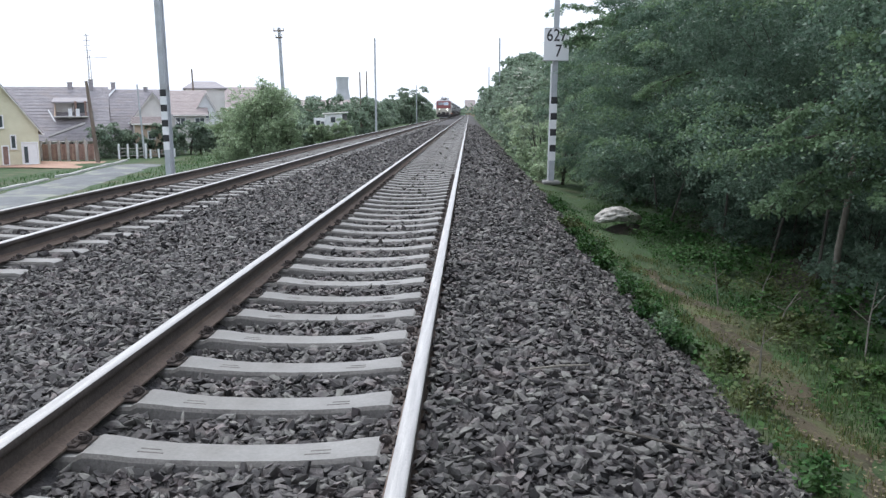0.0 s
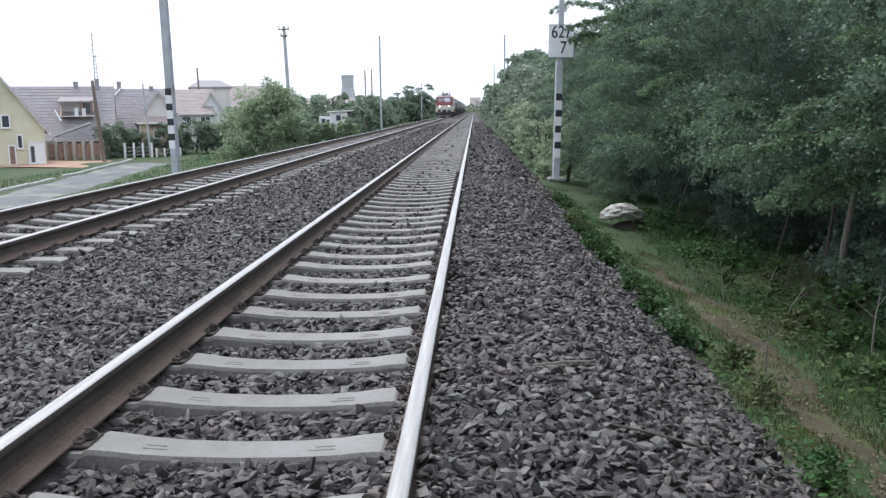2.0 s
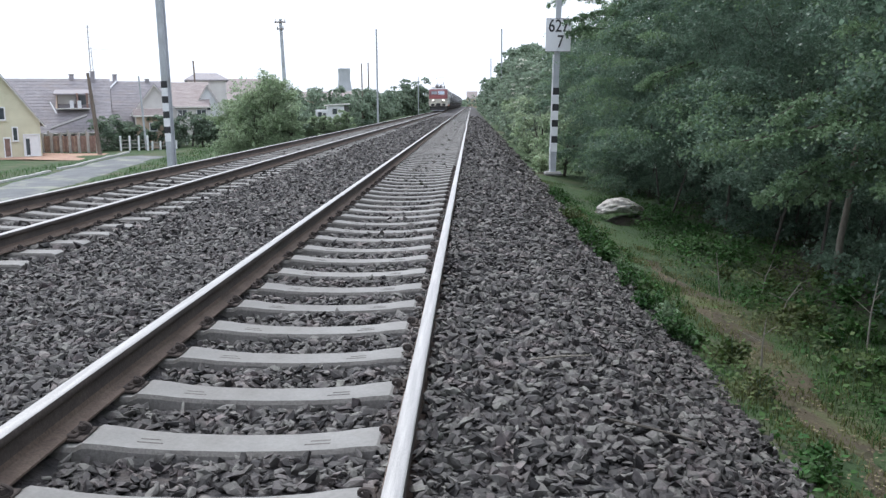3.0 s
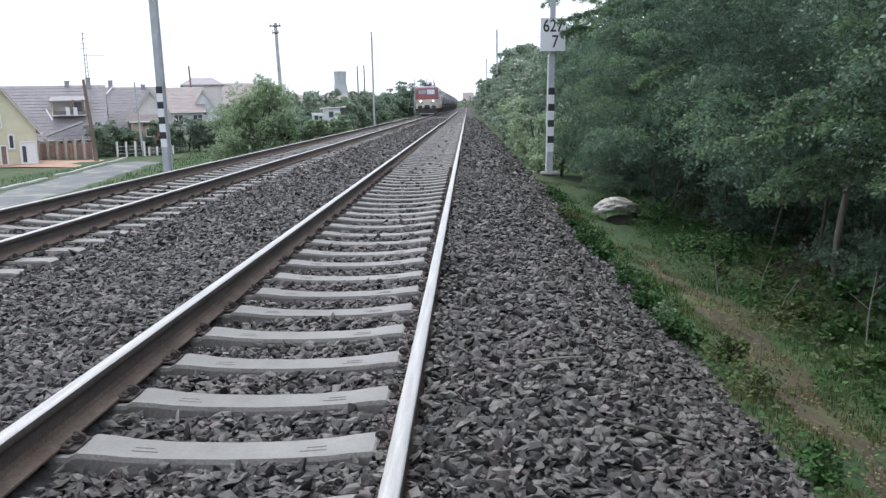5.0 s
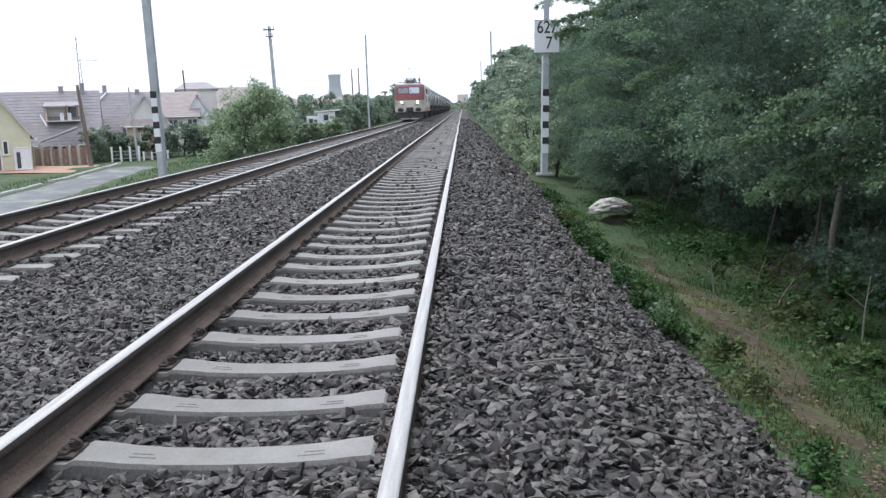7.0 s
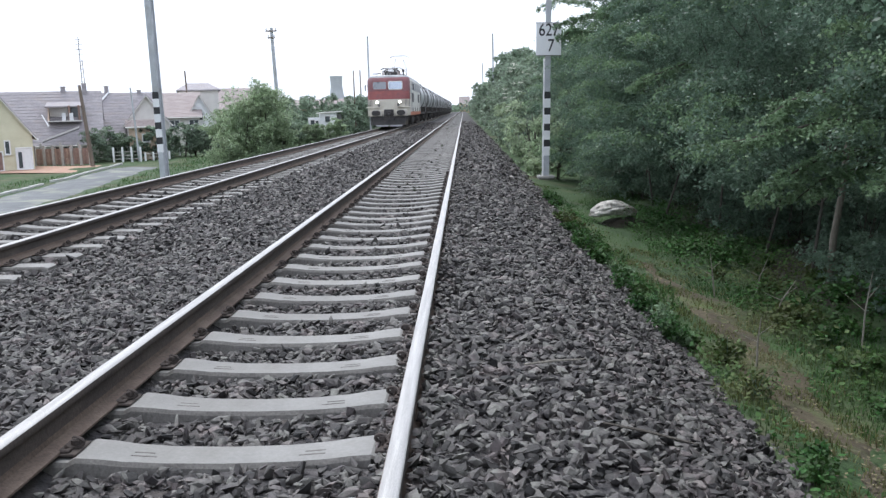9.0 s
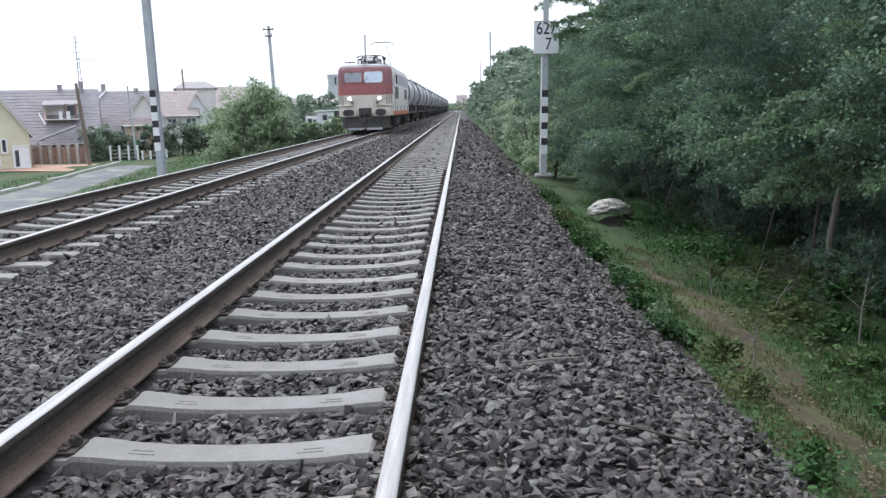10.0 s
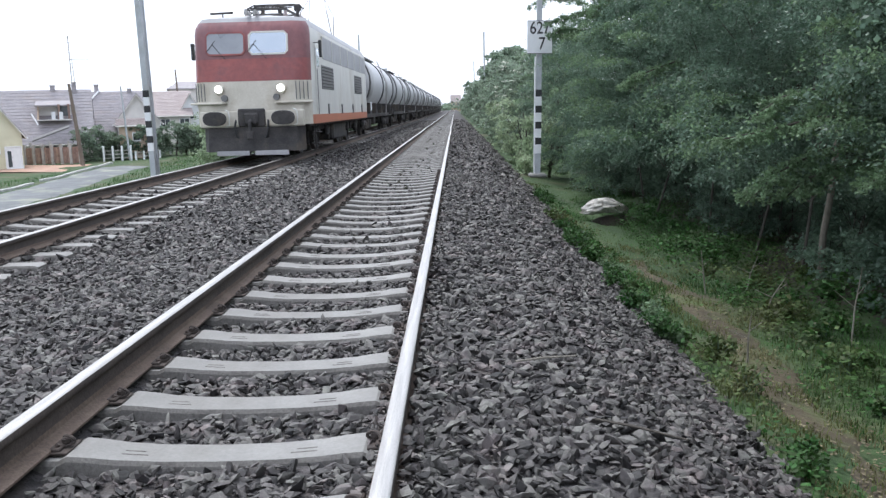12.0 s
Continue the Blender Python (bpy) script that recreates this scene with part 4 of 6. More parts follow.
    for cx, cy, ct in chimneys:
        c = part("chimney", Geo().box((cx, cy, ct - 0.9), (0.45, 0.45, 1.8), 0.03), M["tile_grey"], h, "brick chimney")
        part("chimney_cap", Geo().box((cx, cy, ct + 0.04), (0.56, 0.56, 0.1), 0.02), M["post"], c)
    return h
house(-40.7, 71.4, 9.6, 11, 3.1, 9.75, "y", "plaster_y", "tile_grey", "cream yellow house with a steep gable and white door",
      [(4.03, 0.98, 1.25, 1.9, "wdoor"), (2.78, 2.0, 0.4, 1.15, "w"), (2.11, 0.85, 0.5, 1.65, "door"), (1.8, 3.75, 0.62, 1.05, "w"), (-1.6, 1.6, 1.1, 1.4, "w")], rz=33)
h2 = house(-41.2, 83.0, 12.5, 10, 2.0, 7.0, "x", "plaster_w", "tile_grey", "grey roofed house with a recessed roof balcony",
           [(2.5, 1.1, 1.2, 1.3, "w"), (-2.5, 1.1, 1.2, 1.3, "w")], chimneys=((2.85, 5, 7.55), (4.9, 4.8, 7.85)), rz=22)
# balcony dormer of the grey house
part("balcony_slab", Geo().box((3.0, 2.0, 4.1), (3.1, 2.4, 0.12), 0.02), M["plaster_w"], h2, "pale balcony slab")
part("dormer_roof", Geo().box((3.0, 2.6, 5.75), (3.5, 3.0, 0.16), 0.03, pose(0, 0, 0, 9).to_3x3()), M["tile_grey"], h2, "shallow dormer roof")
part("dormer_wall", Geo().box((3.0, 3.2, 4.9), (3.0, 1.6, 1.6)), M["plaster_w"], h2, "shaded dormer wall")
part("dormer_cheek", Geo().rings([[(x, 0.9, 4.15), (x, 2.6, 5.6), (x, 3.4, 5.6), (x, 3.4, 4.15)] for x in (1.42, 1.54)], caps=True), M["plaster_o"], h2, "peach plastered dormer cheek")
part("verge_board", Geo().tube([(0.95, 1.0, 4.75), (1.5, 0.35, 3.65)], 0.09, 4), M["white"], h2, "slanting white verge board")
part("balcony_opening", Geo().box((3.75, 2.36, 4.85), (1.0, 0.08, 1.3)), M["pane"], h2, "dark balcony door")
for xx in (3.45, 4.35):
    part("dormer_post", Geo().box((xx, 1.1, 4.9), (0.2, 0.2, 1.5), 0.02), M["fence_b"], h2)
for xx in (2.92, 3.62):
    part("balcony_panel", Geo().box((xx, 0.92, 4.5), (0.36, 0.06, 0.78), 0.01), M["white"], h2, "white balcony panel")
# the shadow below this roof is put into its dark colour
part("lean_to_roof", Geo().box((2.7, -1.9, 2.85), (3.5, 1.9, 0.12), 0.03, pose(0, 0, 0, 5, -20, 0).to_3x3()), M["grille"], h2, "lean-to porch roof, coloured dark for the shadow below")
for xx in (0.9, 2.6, 4.2):
    part("porch_post", Geo().box((xx, -3.3, 1.05), (0.2, 0.2, 2.1), 0.02), M["post"], h2)
an = Geo().tube([(4.75, 5, 7.0), (4.75, 5, 12.6)], 0.05, 6).tube([(5.05, 5, 7.0), (4.95, 5, 10.4)], 0.035, 5)
for k in range(8):
    an.tube([(4.75, 5, 7.2 + 0.42 * k), (5.02, 5, 7.4 + 0.42 * k)], 0.025, 5)
for k, (zz, ln) in enumerate(((10.2, 1.9), (12.4, 0.5), (11.9, 0.7), (11.4, 0.7), (10.9, 0.8))):
    an.tube([(4.75 - (0.2 if k == 0 else ln / 2), 5, zz), (4.75 + (ln if k == 0 else ln / 2), 5, zz)], 0.025, 5)
part("roof_aerial", an, M["steel"], h2, "tall rooftop television aerial")
h3 = house(-36.4, 91.5, 9.0, 9, 2.2, 6.9, "x", "plaster_w", "tile_grey", "long low house with a weathered grey roof", [(-1.5, 1.2, 1.1, 1.2, "w"), (1.6, 1.2, 1.1, 1.2, "w")], chimneys=((-0.8, 4.5, 7.75), (2.6, 4.5, 7.25)), rz=20)
part("verge_board", Geo().tube([(-0.55, 4.4, 7.15), (-1.45, 3.5, 6.15)], 0.11, 4), M["white"], h3, "slanting white verge board")
house(-31.6, 86.4, 2.6, 2.6, 3.4, 3.9, "x", "plaster_o", "tile_red", "low peach shed with a shallow tiled roof", [(0.3, 2.2, 0.7, 0.8, "w")], rz=20)
house(-32.3, 90.0, 4.2, 6, 3.8, 6.5, "y", "plaster_w", "tile_grey", "small gabled wing with a window", [(0.9, 3.6, 0.7, 0.8, "w"), (-0.9, 1.4, 0.9, 1.2, "w")], rz=20)
house(-33.6, 101.0, 6.6, 9, 4.3, 7.0, "x", "plaster_w", "tile_red", "pale house with a faded red tiled roof", [(-2.6, 3.3, 1.1, 1.1, "w"), (0.4, 3.3, 1.1, 1.1, "w"), (2.6, 3.3, 1.1, 1.1, "w")], rz=18)
house(-33.45, 112.0, 4.9, 8, 7.5, 8.6, "hip", "plaster_w", "tile_grey", "tall two-storey house with a low hipped roof", [(-0.9, 5.9, 0.9, 0.9, "w"), (-1.4, 2.6, 1.1, 1.3, "w")], rz=18)
house(-30.7, 103.0, 2.9, 4, 4.2, 6.7, "y", "white", "tile_red", "narrow white gabled porch", [(0.1, 4.2, 0.5, 0.9, "w")], rz=20)
house(-33.0, 125.0, 11.0, 9, 4.8, 7.6, "x", "plaster_o", "tile_red", "red roofed house behind the trees", [(-2.0, 3.6, 1.1, 1.2, "w"), (2.0, 3.6, 1.1, 1.2, "w")], z0=-2.6, rz=15)
house(-27.5, 165.0, 18.0, 10, 3.0, 4.6, "x", "plaster_o", "tile_red", "long low building with a faded red roof", [(-7 + 2.8 * k, 1.8, 1.1, 1.1, "w") for k in range(6)], z0=-0.95)
house(1.5, 440.0, 5.0, 6, 5.0, 8.2, "x", "plaster_o", "tile_red", "distant peach house beyond the end of the line", [(-1.2, 3.4, 1.0, 1.4, "w"), (1.2, 3.4, 1.0, 1.4, "w")], z0=-0.95)
# white hut by the line
hut = thing("hut", "small white line-side hut with dark openings", "hut", (-15.0, 98.0, -1.75), 12)
part("wall", Geo().box((0.55, 1.0, 1.4), (1.9, 2.0, 2.9), 0.03), M["white"], hut)
part("annex", Geo().box((-1.05, 0.9, 1.2), (1.3, 1.6, 2.4), 0.03), M["white"], hut, "lower white annex")
part("roof", Geo().box((0.75, 1.0, 2.94), (2.9, 2.5, 0.14), 0.03, pose(0, 0, 0, 0, -3).to_3x3()), M["plaster_w"], hut, "flat pale roof")
part("shed_wall", Geo().box((1.78, 1.2, 1.4), (0.55, 1.4, 2.8), 0.02), M["grille"], hut, "dark right side wall")
for u, z, w, hh in ((-1.25, 1.85, 0.42, 0.5), (-0.75, 1.6, 0.3, 0.8), (0.45, 2.2, 0.5, 0.6)):
    wo = part("window", Geo().box((u, 0.02 if u > 0 else 0.12, z), (w + 0.12, 0.2, hh + 0.12), 0.01), M["plaster_w"], hut)
    part("pane", Geo().box((u, -0.10 if u > 0 else 0.0, z), (w, 0.04, hh)), M["pane"], wo)

# fences
def board_fence(x0, x1, y, n):
    f = thing("board_fence", "brown board fence between concrete posts", "fence", (0, y, -3.1))
    for k in range(n + 1):
        x = x0 + (x1 - x0) * k / n
        part("post", Geo().box((x, 0, 0.95), (0.24, 0.24, 1.9), 0.02), M["post"], f, "pale concrete post")
        if k < n:
            wdt = (x1 - x0) / n - 0.26
            nb = max(3, int(wdt / 0.26))
            for b in range(nb):
                part("board", Geo().box((x + 0.13 + wdt * (b + 0.5) / nb, 0, 0.85 + random.uniform(-0.03, 0.03)), (wdt / nb - 0.03, 0.05, 1.5)), M["fence_b"], f)
    return f
board_fence(-39.2, -34.0, 79.2, 6)
def rail_fence(x0, x1, y0, y1, n, heights=(0.3, 0.65, 1.0), tall=1.3):
    f = thing("rail_fence", "low garden fence with white posts and weathered rails", "fence", (0, 0, -3.1))
    for k in range(n + 1):
        t = k / n
        x, y = x0 + (x1 - x0) * t, y0 + (y1 - y0) * t
        part("post", Geo().box((x, y, tall / 2 - 0.05), (0.17, 0.17, tall), 0.02), M["white"], f)
        if k < n:
            x2, y2 = x0 + (x1 - x0) * (t + 1 / n), y0 + (y1 - y0) * (t + 1 / n)
            for zz in heights:
                part("rail", Geo().tube([(x, y, zz), (x2, y2, zz)], 0.05, 4), M["post"], f)
    return f
rail_fence(-33.2, -30.9, 82.6, 83.6, 3, tall=1.5)
rail_fence(-30.6, -28.9, 84.0, 86.0, 3, (0.35, 0.7), 0.9)
rail_fence(-31.0, -27.2, 92, 98, 5, (0.35, 0.75), 1.1)

# road, kerb and paving
strip("village_road", lambda y: -24.5 - 0.16 * (y - 55) * 1.0, lambda y: 2.0 + 0.2 * math.sin(y * 0.7), np.arange(38, 74, 1.5), 0.07, M["road"], "worn pale asphalt village road")
strip("brick_paving", lambda y: -36.6 - 0.3 * (y - 73), lambda y: 5.6, np.arange(68.5, 79, 0.75), 0.05, M["apron"], "reddish brick paved forecourt")
kb = thing("kerb", "pale stone kerb along the village road", "kerb", kind="structure")
for k in range(31):
    y0 = 46 + k * 1.05
    if 9 < k < 12:
        continue
    x0 = -24.5 - 0.16 * (y0 - 55) - 2.5
    part("kerb_stone", Geo().box((x0, y0, float(ground_z(x0, y0)) + 0.04), (0.22, 1.0, 0.22), 0.02), M["kerb"], kb)

# cooling tower far away
ct = Geo()
ct.rings([[(rr * math.cos(2 * math.pi * k / 40), rr * math.sin(2 * math.pi * k / 40), z) for k in range(40)] for z, rr in ((0, 20), (12, 17.2), (25, 15.2), (31, 13.7), (40, 11.9), (52, 10), (62, 10.2), (70, 11), (70, 10.4), (60, 9.6))])
cto = single("cooling_tower", ct, M["tower"], "distant pale concrete cooling tower", "tower", (-216, 1480, -8), smooth=True)

# ---- plants ----
def leaf_cloud(pos, axis, size, rng, up=0.6):
    """Folded diamond leaves at pos, pointing along axis."""
    n = len(pos)
    a = axis / (np.linalg.norm(axis, axis=1, keepdims=True) + 1e-9)
    r = rng.normal(size=(n, 3)) * (1 - up)
    r[:, 2] += up
    s = np.cross(a, r)
    s /= np.linalg.norm(s, axis=1, keepdims=True) + 1e-9
    nn = np.cross(s, a)
    L = (size * rng.uniform(0.65, 1.35, n))[:, None]
    wd = L * rng.uniform(0.28, 0.42, (n, 1))
    v = np.stack([pos, pos + a * L * 0.5 + s * wd - nn * L * 0.08, pos + a * L - nn * L * 0.12, pos + a * L * 0.5 - s * wd - nn * L * 0.08], 1)
    return v.reshape(-1, 3)
def sprays(centres, radii, twigs, per, rng, droop=0.28, flat=0.5):
    """Leaf places and directions along twigs that leave each clump."""
    P, A = [], []
    for c, r in zip(centres, radii):
        d = rng.normal(size=(twigs, 3))
        d /= np.linalg.norm(d, axis=1, keepdims=True)
        d[:, 2] *= flat * rng.uniform(0.5, 1.2)
        ln = r * rng.uniform(0.6, 1.15, twigs)
        t = rng.uniform(0.3, 1.0, (twigs, per)) ** 0.8
        p = c + d[:, None, :] * (ln[:, None] * t)[..., None]
        p[..., 2] -= droop * ln[:, None] * t ** 2
        p += rng.normal(scale=0.035 * r + 0.01, size=p.shape)
        a = d[:, None, :] + rng.normal(scale=0.7, size=p.shape)
        a[..., 2] -= 0.25
        P.append(p.reshape(-1, 3))
        A.append(a.reshape(-1, 3))
    return np.concatenate(P), np.concatenate(A)
def quads(n):
    return np.arange(n * 4).reshape(n, 4)

def tree(x, y, z0, height, radius, base, seed, clumps, twigs, per, leaf, material, label, name="tree", stems=2, group="", trunk_r=0.09, cr=(0.28, 0.46), bark="bark", flat=0.5, droop=0.28, tips=0):
    """Stems, limbs to every few clumps and a crown of leaf sprays; base is where the leaves begin."""
    rng = np.random.default_rng(seed)
    t = thing(name, label, "tree" if name == "tree" else "bush", (x, y, z0), group=group)
    C, R = [], []
    lobes = [(rng.uniform(-0.35, 0.35) * radius, rng.uniform(-0.35, 0.35) * radius, rng.uniform(0.75, 1.0)) for _ in range(4)]
    while len(C) < clumps:
        u = rng.uniform(0, 1)
        z = base + (height - base) * u
        lx, ly, lh = lobes[rng.integers(4)]
        if u > lh:
            continue
        prof = math.sqrt(max(0.02, 1 - (2 * (u / lh) ** 0.9 - 0.85) ** 2 / 1.45))
        a = rng.uniform(0, 2 * math.pi)
        rr = radius * prof * (0.35 + 0.65 * math.sqrt(rng.uniform(0, 1))) * (0.8 + 0.2 * math.sin(3 * a + seed))
        C.append((lx * u + rr * math.cos(a), ly * u + rr * math.sin(a), z))
        R.append(radius * rng.uniform(*cr))
    C, R = np.array(C), np.array(R)
    P, A = sprays(C, R, twigs, per, rng, droop, flat)
    ok = P[:, 2] > 0.12
    P, A = P[ok], A[ok]
    cm = fast_mesh("crown", leaf_cloud(P, A, leaf, rng), quads(len(P)), M[material])
    co = tagged(new("crown", cm), "", kind="stuff")
    co.parent = t
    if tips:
        # sprays on the open side, towards the track; their highlights are painted brighter
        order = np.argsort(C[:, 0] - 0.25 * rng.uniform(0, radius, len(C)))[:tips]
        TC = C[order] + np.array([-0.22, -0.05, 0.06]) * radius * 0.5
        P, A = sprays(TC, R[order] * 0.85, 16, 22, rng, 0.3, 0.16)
        to = tagged(new("young_leaves", fast_mesh("young_leaves", leaf_cloud(P, A, leaf, rng), quads(len(P)), M["leaf_tip"])), "leaves brightened as if catching light", kind="stuff")
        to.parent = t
    lg = Geo()
    for s in range(stems):
        a = rng.uniform(0, 2 * math.pi)
        top = np.array([0.45 * radius * math.cos(a), 0.45 * radius * math.sin(a), height * rng.uniform(0.6, 0.8)])
        b0 = np.array([0.2 * math.cos(a) * (stems > 1), 0.2 * math.sin(a) * (stems > 1), -0.1])
        mid = (b0 + top) / 2 + rng.normal(scale=0.08 * radius, size=3)
        tg = Geo().tube([b0, b0 + (mid - b0) * 0.5, mid, top], [trunk_r * 1.15, trunk_r, trunk_r * 0.8, trunk_r * 0.25], 8)
        part("trunk", tg, M[bark], t, smooth=True)
        for k in rng.choice(len(C), min(7, len(C)), replace=False):
            e = C[k]
            f = min(0.9, max(0.25, e[2] / max(height, 0.1) * 0.7))
            st = b0 + (top - b0) * f
            md = (st + e) / 2 + np.array([0, 0, 0.12 * radius])
            lg.tube([st, md, e], [trunk_r * 0.4, trunk_r * 0.25, 0.006], 5)
    tagged(part("limb", lg, M[bark], t, smooth=True), kind="stuff")
    return t

TOPS_Y = [0, 14, 18, 22, 30, 48, 60, 90, 130, 250]
TOPS_Z = [5.6, 5.2, 4.9, 4.4, 4.0, 4.1, 5.0, 6.6, 6.0, 5.4]
def hedge_top(y):
    return float(np.interp(y, TOPS_Y, TOPS_Z)) + 0.95
rng0 = np.random.default_rng(5)
y = 2.6
k = 0
while y < 26:
    x = 5.15 + rng0.uniform(-0.25, 0.25) + (0.45 if y < 9 else 0) - (0.25 if y > 15 else 0)
    low = 1.2 if y < 15 else 1.15 if y < 18.2 else 0.4
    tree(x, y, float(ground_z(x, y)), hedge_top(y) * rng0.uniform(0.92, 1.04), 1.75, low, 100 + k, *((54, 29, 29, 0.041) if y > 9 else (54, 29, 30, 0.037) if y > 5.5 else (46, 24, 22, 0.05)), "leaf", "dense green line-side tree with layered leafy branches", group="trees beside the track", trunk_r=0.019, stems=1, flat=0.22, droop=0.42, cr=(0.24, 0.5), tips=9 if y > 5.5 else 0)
    y += rng0.uniform(1.75, 2.2)
    k += 1
# unseen trees carrying the row past the camera, added to shade the verge
for j, y in enumerate((-7.5, -5.0, -2.6, -0.2)):
    tree(5.7, y, float(ground_z(5.7, y)), 6.6, 1.9, 0.9, 260 + j, 50, 20, 12, 0.13, "leaf", "dense green line-side tree with layered leafy branches", group="trees beside the track", stems=1, trunk_r=0.04)
y = -6.0
while y < 30:
    x = 8.3 + rng0.uniform(-0.6, 0.6)
    tree(x, y, float(ground_z(x, y)), hedge_top(y) + 0.7, 2.5, 0.3, 300 + k, 46, 20, 14, 0.145, "leaf", "dense green tree in the thicket behind the first row", group="trees beside the track", stems=1, trunk_r=0.12)
    y += rng0.uniform(2.6, 3.2)
    k += 1
yy = -4.0
while yy < 40:
    x = 11.8 + rng0.uniform(-0.7, 0.7)
    tree(x, yy, float(ground_z(x, yy)), hedge_top(yy) + 1.2, 2.8, 0.1, 400 + k, 34, 14, 8, 0.34, "leaf", "dense green tree deeper in the thicket", group="trees beside the track", stems=1, trunk_r=0.12)
    yy += rng0.uniform(3.0, 3.8)
    k += 1
while y < 66:
    x = 5.05 + rng0.uniform(-0.3, 0.3)
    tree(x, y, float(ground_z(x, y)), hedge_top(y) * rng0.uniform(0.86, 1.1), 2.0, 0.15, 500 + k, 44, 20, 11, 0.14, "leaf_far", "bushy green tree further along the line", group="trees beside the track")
    y += rng0.uniform(2.2, 3.2)
    k += 1
while y < 260:
    x = 5.5 + rng0.uniform(-0.3, 0.5)
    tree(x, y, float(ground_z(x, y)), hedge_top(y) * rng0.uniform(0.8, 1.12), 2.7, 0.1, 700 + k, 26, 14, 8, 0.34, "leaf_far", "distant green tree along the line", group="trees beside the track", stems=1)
    y += rng0.uniform(3.8, 5.5)
    k += 1
# pale shrubs in front of the hedge past the mast
for sx, sy, sh in ((3.6, 25.5, 2.1), (3.5, 29, 2.6), (3.7, 33, 2.2), (3.6, 38, 3.0), (3.7, 44, 2.8), (3.6, 52, 3.0)):
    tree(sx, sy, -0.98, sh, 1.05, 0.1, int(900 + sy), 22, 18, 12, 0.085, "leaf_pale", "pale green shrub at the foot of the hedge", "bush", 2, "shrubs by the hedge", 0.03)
# a bush with flat white clusters past the mast
spotted_bush = tree(4.1, 36.5, -0.98, 4.4, 1.25, 0.2, 951, 40, 20, 14, 0.085, "leaf_far", "green bush with flat white clusters", "bush", 3, "", 0.04)
re_ = np.random.default_rng(952)
for j in range(26):
    a, zz = re_.uniform(2.6, 4.9), re_.uniform(1.9, 4.1)
    rad = 1.3 * math.sqrt(max(0.2, 1 - ((zz - 2.5) / 2.2) ** 2)) * re_.uniform(0.9, 1.1)
    n = 36
    r, b = 0.13 * np.sqrt(re_.uniform(0, 1, n)), re_.uniform(0, 6.28, n)
    fp = np.stack([rad * math.cos(a) + r * np.cos(b), rad * math.sin(a) + r * np.sin(b), zz - 1.2 * r ** 2 + re_.normal(scale=0.012, size=n)], 1)
    head = tagged(new("flower_head", fast_mesh("flower_head", leaf_cloud(fp, re_.normal(size=(n, 3)) * np.array([1, 1, 0.3]), 0.05, re_, 0.85), quads(n), M["white_leaflet"])), "flat creamy white cluster")
    head.parent = spotted_bush
# thin overhanging branches; brighter leaves carry the highlights in their colour
def branch(pts, seed, leaf=0.036, per=30, r=0.018):
    rng = np.random.default_rng(seed)
    b = thing("overhanging_branch", "thin overhanging branch with bright green leaves", "branch", group="overhanging branches")
    g = Geo().tube(pts, [r * (1 - 0.75 * i / (len(pts) - 1)) for i in range(len(pts))], 6)
    C = []
    for i in range(len(pts) - 1):
        p, q = np.array(pts[i]), np.array(pts[i + 1])
        for f in np.linspace(0, 1, 5, endpoint=False):
            C.append(p + (q - p) * f)
    P, A = sprays(np.array(C), np.full(len(C), 0.22), 6, per, rng, 0.25, 0.3)
    part("stem", g, M["bark"], b, smooth=True)
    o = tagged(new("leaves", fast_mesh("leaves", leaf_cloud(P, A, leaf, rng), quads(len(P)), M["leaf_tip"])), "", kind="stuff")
    o.parent = b
for i, pts in enumerate([
    [(5.2, 8.2, 1.0), (4.4, 8.1, 1.0), (3.9, 8.0, 0.9), (3.45, 8.0, 0.82)],
    [(5.2, 8.0, 0.8), (4.4, 8.0, 0.7), (4.0, 8.0, 0.5), (3.72, 8.0, 0.22)],
    [(5.4, 8.1, 0.6), (4.8, 8.0, 0.6), (4.3, 8.0, 0.45), (4.1, 8.0, 0.28)],
    [(5.3, 8.4, 1.3), (4.6, 8.3, 1.3), (4.1, 8.2, 1.2), (3.8, 8.2, 1.0)],
    [(5.6, 7.2, 0.9), (5.0, 7.1, 0.85), (4.6, 7.0, 0.65), (4.35, 7.0, 0.45)],
    [(5.0, 11.0, 1.2), (4.4, 10.9, 1.25), (4.0, 10.8, 1.1), (3.7, 10.8, 0.9)],
    [(5.2, 14.0, 1.6), (4.5, 13.8, 1.8), (3.9, 13.7, 1.6), (3.6, 13.6, 1.4)],
    [(5.0, 17.0, 3.0), (4.4, 16.9, 3.2), (3.9, 16.9, 3.1), (3.7, 16.8, 2.8)],
    [(4.6, 20.4, 3.2), (3.9, 20.4, 3.55), (3.3, 20.4, 3.65), (2.75, 20.4, 3.4)],
    [(4.4, 18.9, 3.1), (3.9, 18.95, 3.15), (3.45, 19.0, 3.05), (3.08, 19.05, 2.92)],
    [(4.4, 18.8, 2.5), (3.8, 18.9, 2.75), (3.4, 19.0, 2.8), (3.05, 19.1, 2.62)],
    [(4.8, 19.8, 2.2), (4.2, 19.9, 2.6), (3.6, 20.0, 2.8), (3.42, 20.0, 2.7)]]):
    branch(pts, 40 + i)
# visible bare trunk under the leaves
part("trunk", Geo().tube([(0, 0, -0.2), (0.02, 0, 0.6), (0.10, 0.02, 1.1), (0.16, 0.0, 2.2)], [0.045, 0.039, 0.036, 0.03], 10), M["young_bark"], thing("tree", "bare grey leaning young tree under the foliage", "tree", (5.19, 9.75, -0.98)), smooth=True)

